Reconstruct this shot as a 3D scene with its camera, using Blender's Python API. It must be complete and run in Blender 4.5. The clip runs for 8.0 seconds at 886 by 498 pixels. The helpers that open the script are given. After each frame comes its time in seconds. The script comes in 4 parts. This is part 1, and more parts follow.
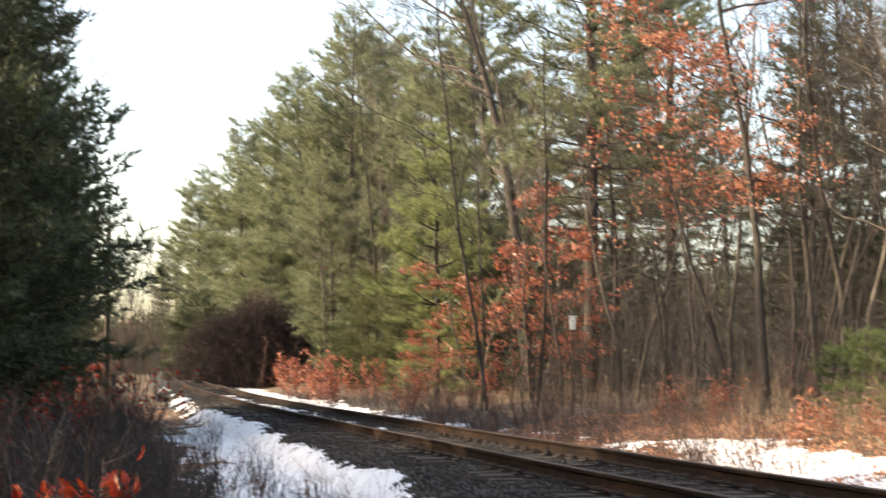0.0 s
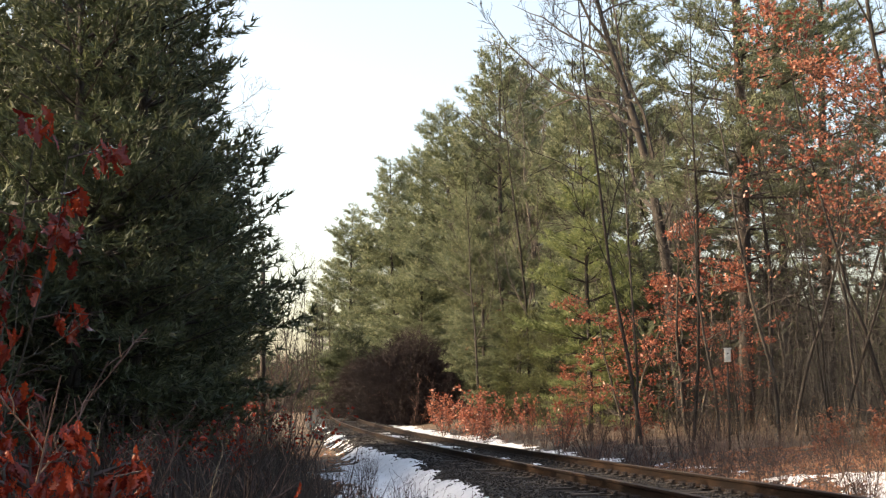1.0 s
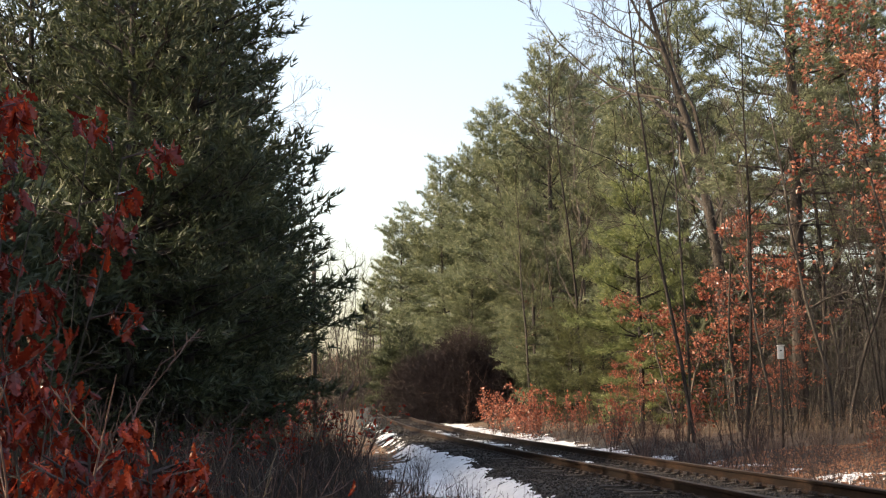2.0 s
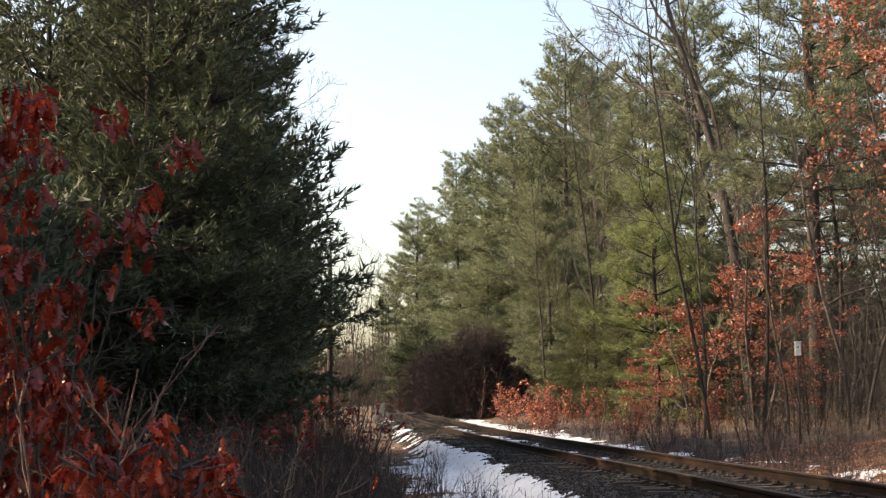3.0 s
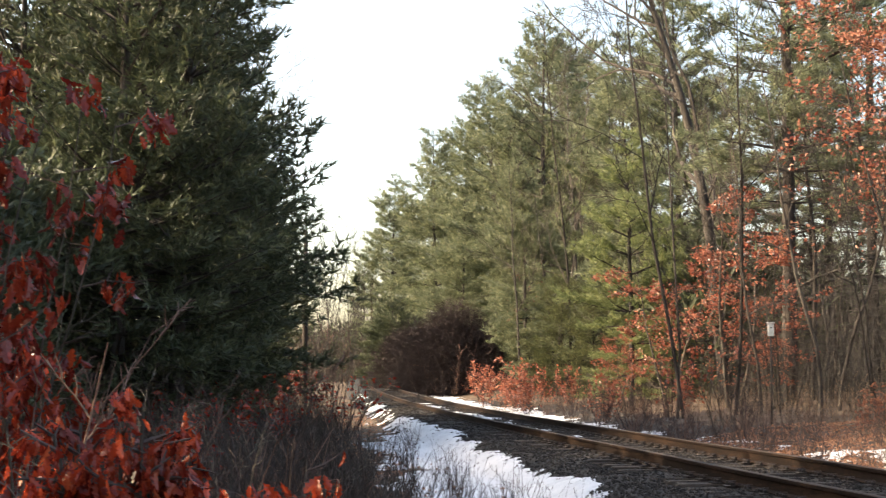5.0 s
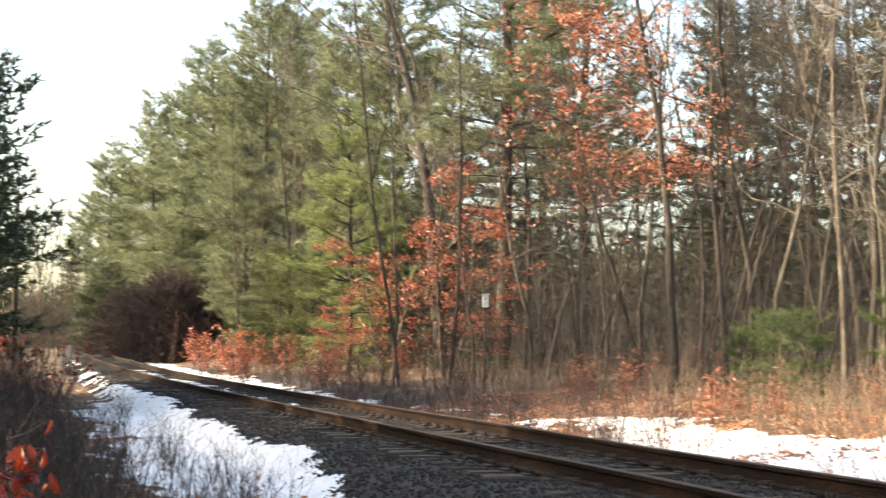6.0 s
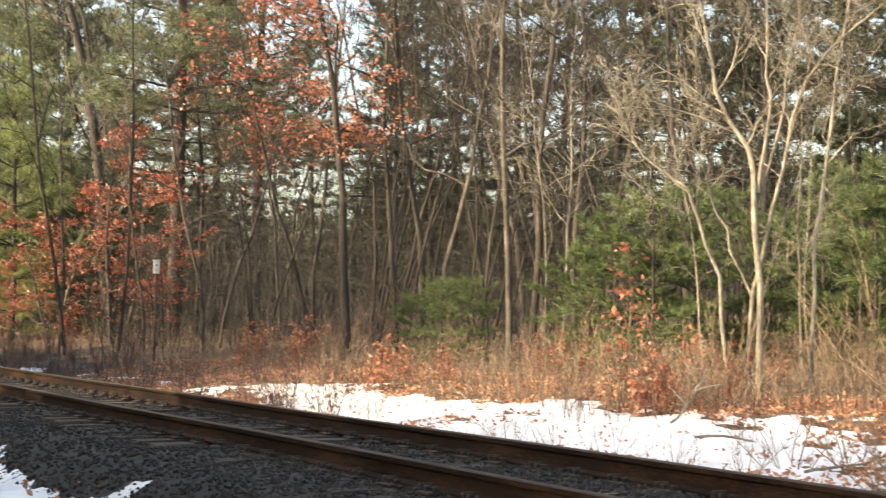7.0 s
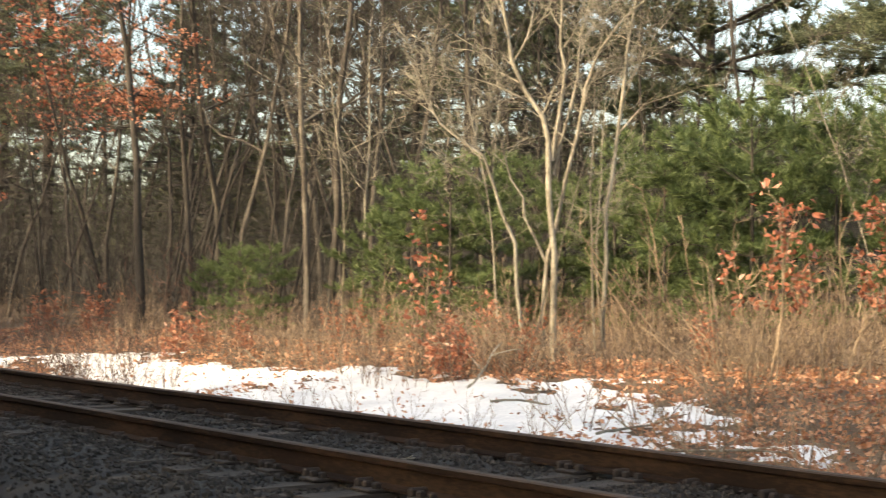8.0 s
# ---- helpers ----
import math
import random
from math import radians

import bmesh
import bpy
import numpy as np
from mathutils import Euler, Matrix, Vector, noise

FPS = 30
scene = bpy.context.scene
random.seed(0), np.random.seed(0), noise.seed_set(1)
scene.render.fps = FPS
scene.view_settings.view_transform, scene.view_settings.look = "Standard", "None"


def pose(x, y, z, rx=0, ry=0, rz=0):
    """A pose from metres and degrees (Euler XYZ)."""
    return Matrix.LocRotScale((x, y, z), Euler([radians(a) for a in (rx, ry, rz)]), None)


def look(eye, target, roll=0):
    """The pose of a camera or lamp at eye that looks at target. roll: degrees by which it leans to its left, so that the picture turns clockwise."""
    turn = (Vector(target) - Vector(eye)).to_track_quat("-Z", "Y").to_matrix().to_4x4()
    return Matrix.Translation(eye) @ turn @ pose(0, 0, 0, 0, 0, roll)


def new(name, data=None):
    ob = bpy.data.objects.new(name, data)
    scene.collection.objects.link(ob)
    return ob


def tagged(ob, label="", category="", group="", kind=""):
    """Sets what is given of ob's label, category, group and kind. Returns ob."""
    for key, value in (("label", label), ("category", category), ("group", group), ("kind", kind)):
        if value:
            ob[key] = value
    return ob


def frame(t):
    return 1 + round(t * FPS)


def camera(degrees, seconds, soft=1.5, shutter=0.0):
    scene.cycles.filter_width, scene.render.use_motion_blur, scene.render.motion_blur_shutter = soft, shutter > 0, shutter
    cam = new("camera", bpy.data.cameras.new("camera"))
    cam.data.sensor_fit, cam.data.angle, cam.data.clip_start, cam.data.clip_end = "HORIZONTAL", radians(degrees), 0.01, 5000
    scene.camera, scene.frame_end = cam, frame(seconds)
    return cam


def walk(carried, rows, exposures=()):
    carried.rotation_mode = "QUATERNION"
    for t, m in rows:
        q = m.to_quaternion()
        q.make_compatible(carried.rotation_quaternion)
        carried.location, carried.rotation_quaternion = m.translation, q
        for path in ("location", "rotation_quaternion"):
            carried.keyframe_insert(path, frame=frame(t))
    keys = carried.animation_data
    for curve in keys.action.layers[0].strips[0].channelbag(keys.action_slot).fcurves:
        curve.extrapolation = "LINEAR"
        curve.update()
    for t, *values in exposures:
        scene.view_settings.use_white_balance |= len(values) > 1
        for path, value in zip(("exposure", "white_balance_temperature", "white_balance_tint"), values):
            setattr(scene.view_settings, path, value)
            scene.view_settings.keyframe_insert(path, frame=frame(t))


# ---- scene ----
cam = camera(33.0, 8.0, soft=1.2, shutter=0.25)
EYE = (0.0, 0.0, 1.11)


def aim(yaw, pitch, roll, sway=0.0):
    """Looking yaw degrees to the right of the track's heading and pitch degrees up; roll lifts the right side, sway leans the carrier aside."""
    return Matrix.Translation((EYE[0] + sway, EYE[1], EYE[2])) @ pose(0, 0, 0, 0, 0, -yaw) @ pose(0, 0, 0, 90 + pitch, 0, 0) @ pose(0, 0, 0, 0, 0, roll)


walk(cam, [
    (0.0, aim(13.24, 4.71, 0.17)),
    (0.3, aim(9.98, 6.04, 0.0)),
    (0.5, aim(9.13, 6.21, -0.06)),
    (1.0, aim(7.49, 6.08, -0.53)),
    (1.5, aim(6.18, 6.27, -0.23)),
    (1.7, aim(5.59, 6.17, -0.71, -0.004)),
    (2.8, aim(5.42, 5.84, -0.24, -0.030)),
    (3.0, aim(4.97, 5.87, -0.49, -0.040)),
    (3.5, aim(3.84, 5.86, -0.33, -0.065)),
    (4.0, aim(3.45, 5.56, -0.72, -0.076)),
    (4.2, aim(3.39, 5.52, -1.13, -0.078)),
    (5.3, aim(8.07, 4.69, 0.60)),
    (5.5, aim(10.28, 4.47, 0.48)),
    (6.0, aim(16.55, 3.85, 0.68)),
    (6.5, aim(22.87, 3.26, 0.23)),
    (7.0, aim(29.04, 2.75, 0.76)),
    (7.5, aim(32.38, 2.14, -0.15)),
    (8.0, aim(36.78, 1.57, 0.45)),
], exposures=[(0.0, 2.08, 7900, 10), (0.5, 1.83, 7900, 10), (1.0, 1.64, 7800, 11), (1.7, 1.5, 7700, 12), (2.8, 1.5, 7700, 12), (4.2, 1.62, 7700, 12), (5.3, 2.2, 7800, 9), (5.9, 2.36, 7800, 7), (7.0, 2.12, 8100, 6), (8.0, 1.9, 8300, 5)])

# ---- daylight: low winter sun from the left, pale hazy sky ----
SUN_AZ, SUN_EL = -84.0, 27.0
world = bpy.data.worlds.new("winter_sky")
scene.world = world
world.use_nodes = True
sky = world.node_tree.nodes.new("ShaderNodeTexSky")
sky.sky_type, sky.sun_disc = "NISHITA", False
sky.sun_elevation, sky.sun_rotation = radians(SUN_EL), radians(SUN_AZ)
sky.air_density, sky.dust_density, sky.ozone_density = 0.95, 3.4, 0.7
world.node_tree.links.new(sky.outputs[0], world.node_tree.nodes["Background"].inputs[0])
world.node_tree.nodes["Background"].inputs[1].default_value = 0.15
sun = new("sun", bpy.data.lights.new("sun", "SUN"))
sun.data.energy, sun.data.angle, sun.data.color = 2.2, radians(0.5), (1.0, 0.88, 0.72)
az, el = radians(SUN_AZ), radians(SUN_EL)
toward = Vector((math.sin(az) * math.cos(el), math.cos(az) * math.cos(el), math.sin(el)))
sun.matrix_world = look(toward * 60, (0, 0, 0))


# ---- materials ----
def shader(name):
    m = bpy.data.materials.new(name)
    m.use_nodes = True
    return m, m.node_tree, m.node_tree.nodes["Principled BSDF"]


def node(nt, kind, **values):
    n = nt.nodes.new(kind)
    for key, value in values.items():
        n.inputs[key].default_value = value
    return n


def ramp(nt, source, stops):
    r = nt.nodes.new("ShaderNodeValToRGB")
    els = r.color_ramp.elements
    while len(els) < len(stops):
        els.new(0.5)
    for e, (at, c) in zip(els, stops):
        e.position, e.color = at, (*c, 1)
    nt.links.new(source, r.inputs[0])
    return r.outputs[0]


def mixed(nt, kind, fac, a, b):
    x = nt.nodes.new("ShaderNodeMix")
    x.data_type, x.blend_type = "RGBA", kind
    for sock, v in ((x.inputs[0], fac), (x.inputs[6], a), (x.inputs[7], b)):
        if hasattr(v, "default_value"):
            nt.links.new(v, sock)
        else:
            sock.default_value = v if isinstance(v, (int, float)) else (*v, 1)
    return x.outputs[2]


def solid(name, stops, scale=4.0, fine=40.0, rough=0.85, bump=0.3, depth=0.01, stretch=(1, 1, 1), vary=0.0, metal=0.0):
    """Noise at two scales over a colour ramp, with bump; vary shifts the value from object to object."""
    m, nt, p = shader(name)
    tc = nt.nodes.new("ShaderNodeTexCoord")
    mp = node(nt, "ShaderNodeMapping", Scale=stretch)
    nt.links.new(tc.outputs["Object"], mp.inputs[0])
    a = node(nt, "ShaderNodeTexNoise", Scale=scale, Detail=6.0, Roughness=0.65)
    b = node(nt, "ShaderNodeTexNoise", Scale=fine, Detail=4.0, Roughness=0.7)
    for n in (a, b):
        nt.links.new(mp.outputs[0], n.inputs["Vector"])
    both = mixed(nt, "OVERLAY", 0.75, a.outputs[0], b.outputs[0])
    c = ramp(nt, both, stops)
    if vary:
        info = nt.nodes.new("ShaderNodeObjectInfo")
        v = node(nt, "ShaderNodeMapRange", **{"To Min": 1 - vary, "To Max": 1 + vary})
        nt.links.new(info.outputs["Random"], v.inputs[0])
        h = nt.nodes.new("ShaderNodeHueSaturation")
        nt.links.new(v.outputs[0], h.inputs["Value"])
        nt.links.new(c, h.inputs["Color"])
        c = h.outputs[0]
    nt.links.new(c, p.inputs["Base Color"])
    p.inputs["Roughness"].default_value, p.inputs["Metallic"].default_value = rough, metal
    bm = node(nt, "ShaderNodeBump", Strength=bump, Distance=depth)
    nt.links.new(both, bm.inputs["Height"])
    nt.links.new(bm.outputs[0], p.inputs["Normal"])
    return m


def leafy(name, stops, through_light=0.4, rough=0.55):
    """Leaf or needle: every piece takes its own shade, and light shines through."""
    m, nt, p = shader(name)
    g = nt.nodes.new("ShaderNodeNewGeometry")
    tc = nt.nodes.new("ShaderNodeTexCoord")
    big = node(nt, "ShaderNodeTexNoise", Scale=0.7, Detail=3.0)
    nt.links.new(tc.outputs["Object"], big.inputs["Vector"])
    half = nt.nodes.new("ShaderNodeMath")
    half.operation = "MULTIPLY_ADD"
    half.inputs[1].default_value, half.inputs[2].default_value = 0.65, -0.12
    nt.links.new(g.outputs["Random Per Island"], half.inputs[0])
    add = nt.nodes.new("ShaderNodeMath")
    add.operation = "MULTIPLY_ADD"
    add.inputs[1].default_value = 0.5
    nt.links.new(big.outputs[0], add.inputs[0])
    nt.links.new(half.outputs[0], add.inputs[2])
    c = ramp(nt, add.outputs[0], stops)
    nt.links.new(c, p.inputs["Base Color"])
    p.inputs["Roughness"].default_value = rough
    t = nt.nodes.new("ShaderNodeBsdfTranslucent")
    nt.links.new(c, t.inputs[0])
    x = nt.nodes.new("ShaderNodeMixShader")
    x.inputs[0].default_value = through_light
    nt.links.new(p.outputs[0], x.inputs[1])
    nt.links.new(t.outputs[0], x.inputs[2])
    nt.links.new(x.outputs[0], nt.nodes["Material Output"].inputs[0])
    return m


BARK_PINE = solid("pine_bark", [(0.3, (0.014, 0.011, 0.010)), (0.55, (0.036, 0.029, 0.025)), (0.8, (0.095, 0.08, 0.07))], 3, 22, 0.95, 0.8, 0.03, (1, 1, 0.25), 0.25)
BARK_GREY = solid("grey_bark", [(0.3, (0.026, 0.021, 0.0175)), (0.5, (0.068, 0.056, 0.045)), (0.8, (0.19, 0.165, 0.13))], 3, 30, 0.9, 0.6, 0.01, (1, 1, 0.3), 0.3)
BRUSH = solid("grey_brushwood", [(0.3, (0.02, 0.0175, 0.016)), (0.5, (0.052, 0.046, 0.041)), (0.8, (0.15, 0.135, 0.115))], 2, 30, 0.9, 0.3, 0.005)
BARK_PALE = solid("pale_bark", [(0.3, (0.07, 0.058, 0.044)), (0.5, (0.19, 0.165, 0.125)), (0.8, (0.42, 0.38, 0.31))], 4, 30, 0.85, 0.5, 0.008, (1, 1, 0.35), 0.15)
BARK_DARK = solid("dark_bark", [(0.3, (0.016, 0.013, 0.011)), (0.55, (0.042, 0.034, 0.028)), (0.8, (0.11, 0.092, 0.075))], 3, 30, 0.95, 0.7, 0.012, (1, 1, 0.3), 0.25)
TWIG_RED = solid("red_brown_twigs", [(0.3, (0.06, 0.03, 0.025)), (0.6, (0.14, 0.075, 0.055)), (0.85, (0.25, 0.16, 0.11))], 5, 40, 0.8, 0.3, 0.003, (1, 1, 0.4), 0.35)
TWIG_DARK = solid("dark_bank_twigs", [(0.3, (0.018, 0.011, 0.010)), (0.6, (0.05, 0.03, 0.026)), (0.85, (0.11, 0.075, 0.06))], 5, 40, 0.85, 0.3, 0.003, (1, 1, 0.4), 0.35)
# reddish twigs coloured near black, the thickets' shade painted in
TWIG_SHADED = solid("shade_darkened_red_twigs", [(0.3, (0.011, 0.0065, 0.0065)), (0.6, (0.028, 0.016, 0.015)), (0.85, (0.066, 0.038, 0.034))], 5, 40, 0.85, 0.3, 0.003, (1, 1, 0.4), 0.2)
TWIG_TAN = solid("tan_twigs", [(0.3, (0.10, 0.066, 0.042)), (0.6, (0.24, 0.17, 0.11)), (0.85, (0.43, 0.34, 0.24))], 5, 40, 0.8, 0.3, 0.003, (1, 1, 0.4), 0.3)
NEEDLE = leafy("pine_needles", [(0.0, (0.034, 0.043, 0.026)), (0.4, (0.125, 0.148, 0.086)), (0.72, (0.26, 0.285, 0.168)), (1.0, (0.43, 0.44, 0.29))], 0.48)
# darker copy of the needles, with the pines' shade put into the colour
NEEDLE_SHADED = leafy("shaded_pine_needles", [(0.0, (0.024, 0.032, 0.019)), (0.5, (0.058, 0.075, 0.038)), (1.0, (0.15, 0.16, 0.075))], 0.28)
NEEDLE_YOUNG = leafy("young_pine_needles", [(0.0, (0.035, 0.055, 0.022)), (0.5, (0.115, 0.158, 0.062)), (0.8, (0.22, 0.265, 0.11)), (1.0, (0.38, 0.40, 0.19))], 0.5)
NEEDLE_LIGHT = leafy("light_pine_needles", [(0.0, (0.06, 0.083, 0.032)), (0.45, (0.18, 0.215, 0.09)), (0.75, (0.30, 0.335, 0.15)), (1.0, (0.44, 0.44, 0.24))], 0.52)
NEEDLE_OLIVE = leafy("olive_needles", [(0.0, (0.03, 0.038, 0.016)), (0.45, (0.085, 0.098, 0.04)), (0.75, (0.15, 0.16, 0.07)), (1.0, (0.24, 0.23, 0.12))], 0.4)
LEAF_RUST = leafy("rust_leaves", [(0.0, (0.08, 0.022, 0.014)), (0.4, (0.27, 0.072, 0.042)), (0.68, (0.48, 0.18, 0.105)), (1.0, (0.76, 0.47, 0.33))], 0.35, 0.28)
LEAF_ORANGE = leafy("orange_leaves", [(0.0, (0.17, 0.055, 0.028)), (0.45, (0.34, 0.118, 0.066)), (0.75, (0.52, 0.24, 0.145)), (1.0, (0.76, 0.52, 0.37))], 0.35, 0.35)
LEAF_RED = leafy("deep_red_leaves", [(0.0, (0.06, 0.007, 0.007)), (0.45, (0.19, 0.022, 0.014)), (0.75, (0.38, 0.05, 0.018)), (1.0, (0.62, 0.18, 0.06))], 0.45, 0.22)
# red leaves again, more orange: the glow of sun through them is coloured in
LEAF_SUNLIT = leafy("sunlit_red_leaves", [(0.0, (0.05, 0.006, 0.005)), (0.4, (0.2, 0.022, 0.013)), (0.72, (0.42, 0.062, 0.024)), (1.0, (0.74, 0.28, 0.12))], 0.5, 0.2)
LEAF_DRY = leafy("dead_ground_leaves", [(0.0, (0.12, 0.045, 0.026)), (0.5, (0.42, 0.185, 0.095)), (1.0, (0.70, 0.44, 0.29))], 0.15, 0.6)
STRAW = leafy("dry_stalks", [(0.0, (0.034, 0.022, 0.016)), (0.4, (0.15, 0.098, 0.066)), (0.8, (0.32, 0.228, 0.156)), (1.0, (0.62, 0.50, 0.38))], 0.2, 0.7)
GROUND = solid("leaf_litter_ground", [(0.25, (0.035, 0.023, 0.015)), (0.5, (0.10, 0.063, 0.037)), (0.8, (0.21, 0.14, 0.085))], 0.8, 14, 0.95, 0.8, 0.04)
SNOW = solid("old_snow", [(0.2, (0.48, 0.50, 0.54)), (0.5, (0.70, 0.715, 0.735)), (0.8, (0.87, 0.87, 0.88))], 1.5, 18, 0.6, 0.5, 0.03)
BALLAST = solid("grey_ballast", [(0.3, (0.008, 0.0066, 0.006)), (0.55, (0.019, 0.0155, 0.014)), (0.8, (0.042, 0.035, 0.031))], 6, 60, 0.95, 1.0, 0.02)
STONE = leafy("crushed_stone", [(0.0, (0.006, 0.0047, 0.004)), (0.35, (0.013, 0.0102, 0.0088)), (0.6, (0.027, 0.0215, 0.0185)), (0.85, (0.056, 0.046, 0.040)), (1.0, (0.14, 0.12, 0.105))], 0.0, 0.9)
SOIL = solid("dark_soil", [(0.25, (0.010, 0.008, 0.007)), (0.5, (0.026, 0.020, 0.017)), (0.8, (0.06, 0.045, 0.036))], 2.5, 30, 0.9, 1.0, 0.03)
RUST = solid("rusted_rail_steel", [(0.25, (0.005, 0.0034, 0.003)), (0.5, (0.0135, 0.0078, 0.0056)), (0.8, (0.05, 0.028, 0.017))], 5, 60, 0.85, 0.3, 0.003, (1, 0.2, 1), 0, 0.0)
WORN = solid("worn_rail_top", [(0.3, (0.028, 0.019, 0.015)), (0.7, (0.08, 0.058, 0.045))], 4, 40, 0.65, 0.1, 0.001, (3, 0.15, 1), 0, 0.2)
for m in (RUST, WORN):
    m.node_tree.nodes["Principled BSDF"].inputs["Specular IOR Level"].default_value = 0.12
TIE = solid("creosoted_tie_wood", [(0.25, (0.011, 0.0085, 0.007)), (0.5, (0.032, 0.024, 0.019)), (0.8, (0.09, 0.068, 0.053))], 2.5, 18, 0.95, 0.8, 0.02, (0.25, 2, 2), 0.3)
IRON = solid("dark_track_iron", [(0.3, (0.009, 0.0065, 0.0055)), (0.7, (0.034, 0.021, 0.016))], 12, 70, 0.8, 0.4, 0.003, (1, 1, 1), 0.2, 0.1)
PAINT = solid("weathered_white_paint", [(0.2, (0.50, 0.48, 0.40)), (0.6, (0.78, 0.76, 0.68)), (0.9, (0.82, 0.81, 0.76))], 6, 40, 0.7, 0.3, 0.004)
POLE = solid("weathered_pole_wood", [(0.3, (0.018, 0.014, 0.012)), (0.6, (0.05, 0.038, 0.031)), (0.85, (0.11, 0.088, 0.072))], 3, 25, 0.95, 0.5, 0.01, (1, 1, 0.1))

rng = np.random.default_rng(7)


# ---- mesh helpers ----
class Geo:
    """Gathers triangles in numpy arrays."""

    def __init__(self):
        self.v, self.f, self.n = [], [], 0

    def add(self, v, f):
        self.v.append(np.asarray(v, float).reshape(-1, 3))
        self.f.append(np.asarray(f, int).reshape(-1, 3) + self.n)
        self.n += len(self.v[-1])

    def tube(self, pts, radii, sides=5, cap=False):
        pts, radii = np.asarray(pts, float), np.asarray(radii, float)
        k = len(pts)
        d = np.gradient(pts, axis=0)
        d /= np.linalg.norm(d, axis=1)[:, None] + 1e-9
        ref = np.array([1.0, 0.1, 0.05]) if abs(d[0, 2]) > 0.7 else np.array([0.05, 0.1, 1.0])
        a = np.cross(d, ref)
        a /= np.linalg.norm(a, axis=1)[:, None] + 1e-9
        b = np.cross(d, a)
        w = np.arange(sides) * 2 * np.pi / sides
        ring = pts[:, None] + radii[:, None, None] * (np.cos(w)[None, :, None] * a[:, None] + np.sin(w)[None, :, None] * b[:, None])
        i = np.arange(k - 1)[:, None] * sides
        j = np.arange(sides)[None]
        p, q = i + j, i + (j + 1) % sides
        f = np.concatenate([np.stack([p, q, q + sides], -1).reshape(-1, 3), np.stack([p, q + sides, p + sides], -1).reshape(-1, 3)])
        v = ring.reshape(-1, 3)
        if cap:
            m = len(v)
            v = np.concatenate([v, pts[:1], pts[-1:]])
            e = (k - 1) * sides
            f = np.concatenate([f, [(m, (s + 1) % sides, s) for s in range(sides)], [(m + 1, e + s, e + (s + 1) % sides) for s in range(sides)]])
        self.add(v, f)

    def tris(self, a, b, c):
        """One triangle for each row."""
        n = len(a)
        self.add(np.stack([a, b, c], 1).reshape(-1, 3), np.arange(3 * n).reshape(-1, 3))

    def mesh(self, name, material, smooth=False):
        me = bpy.data.meshes.new(name)
        v, f = np.concatenate(self.v), np.concatenate(self.f)
        me.vertices.add(len(v))
        me.vertices.foreach_set("co", v.astype(np.float32).ravel())
        me.loops.add(3 * len(f))
        me.loops.foreach_set("vertex_index", f.astype(np.int32).ravel())
        me.polygons.add(len(f))
        me.polygons.foreach_set("loop_start", np.arange(0, 3 * len(f), 3, dtype=np.int32))
        me.polygons.foreach_set("use_smooth", np.full(len(f), smooth))
        me.materials.append(material)
        me.update(calc_edges=True)
        return me


def part(name, shape, material, parent, label="", smooth=False):
    """Links a Geo, a bmesh or a mesh as one object under a thing or a part."""
    if isinstance(shape, Geo):
        me = shape.mesh(name, material, smooth)
    elif isinstance(shape, bpy.types.Mesh):
        me = shape
    else:
        me = bpy.data.meshes.new(name)
        shape.to_mesh(me)
        shape.free()
        me.materials.append(material)
    ob = new(name, me)
    ob.parent = parent
    return tagged(ob, label)


def thing(name, x, y, z, label, category, group="", turn=0.0):
    e = new(name)
    e.matrix_basis = pose(x, y, z, 0, 0, turn)
    e.empty_display_size = 0.2
    return tagged(e, label, category, group)


def box_bm(bm, x0, x1, y0, y1, z0, z1, bevel=0.0):
    r = bmesh.ops.create_cube(bm, size=1.0, matrix=Matrix.LocRotScale(((x0 + x1) / 2, (y0 + y1) / 2, (z0 + z1) / 2), None, (x1 - x0, y1 - y0, z1 - z0)))
    if bevel:
        es = list({e for v in r["verts"] for e in v.link_edges})
        bmesh.ops.bevel(bm, geom=es, offset=bevel, segments=1, affect="EDGES")
    return bm


def smoothstep(a, b, v):
    t = np.clip((v - a) / (b - a), 0, 1)
    return t * t * (3 - 2 * t)


# ---- lie of the land ----
GAUGE = 1.505


def rail_x(y):
    """The near rail; the line bends gently to the right in the distance."""
    return 4.65 + 0.0002 * (np.asarray(y, float) - 30) ** 2


def lift(y):
    """The line climbs very gently in the distance."""
    return 0.00009 * np.clip(np.asarray(y, float) - 35, 0, 115) ** 2


def lumps(x, y, s=1.0):
    return (np.sin(1.3 * x * s + 0.7 * y * s + 1) + np.sin(0.9 * y * s - 1.7 * x * s + 2) + np.sin(2.3 * x * s + 1.9 * y * s) * 0.6 + np.sin(-3.1 * x * s + 3.7 * y * s + 4) * 0.4) / 3


LATTICE = np.random.default_rng(99).uniform(-1, 1, (128, 128))


def cloud(x, y, size, shift=0.0):
    """Smooth value noise from -1 to 1 with lumps of that size in metres."""
    u, v = np.asarray(x, float) / size + 31.7 + shift, np.asarray(y, float) / size + 17.3 + shift * 1.7
    i, j = np.floor(u).astype(int), np.floor(v).astype(int)
    f, g = u - i, v - j
    f, g = f * f * (3 - 2 * f), g * g * (3 - 2 * g)
    i, j = i % 127, j % 127
    top = LATTICE[i, j] * (1 - f) + LATTICE[i + 1, j] * f
    low = LATTICE[i, j + 1] * (1 - f) + LATTICE[i + 1, j + 1] * f
    return top * (1 - g) + low * g


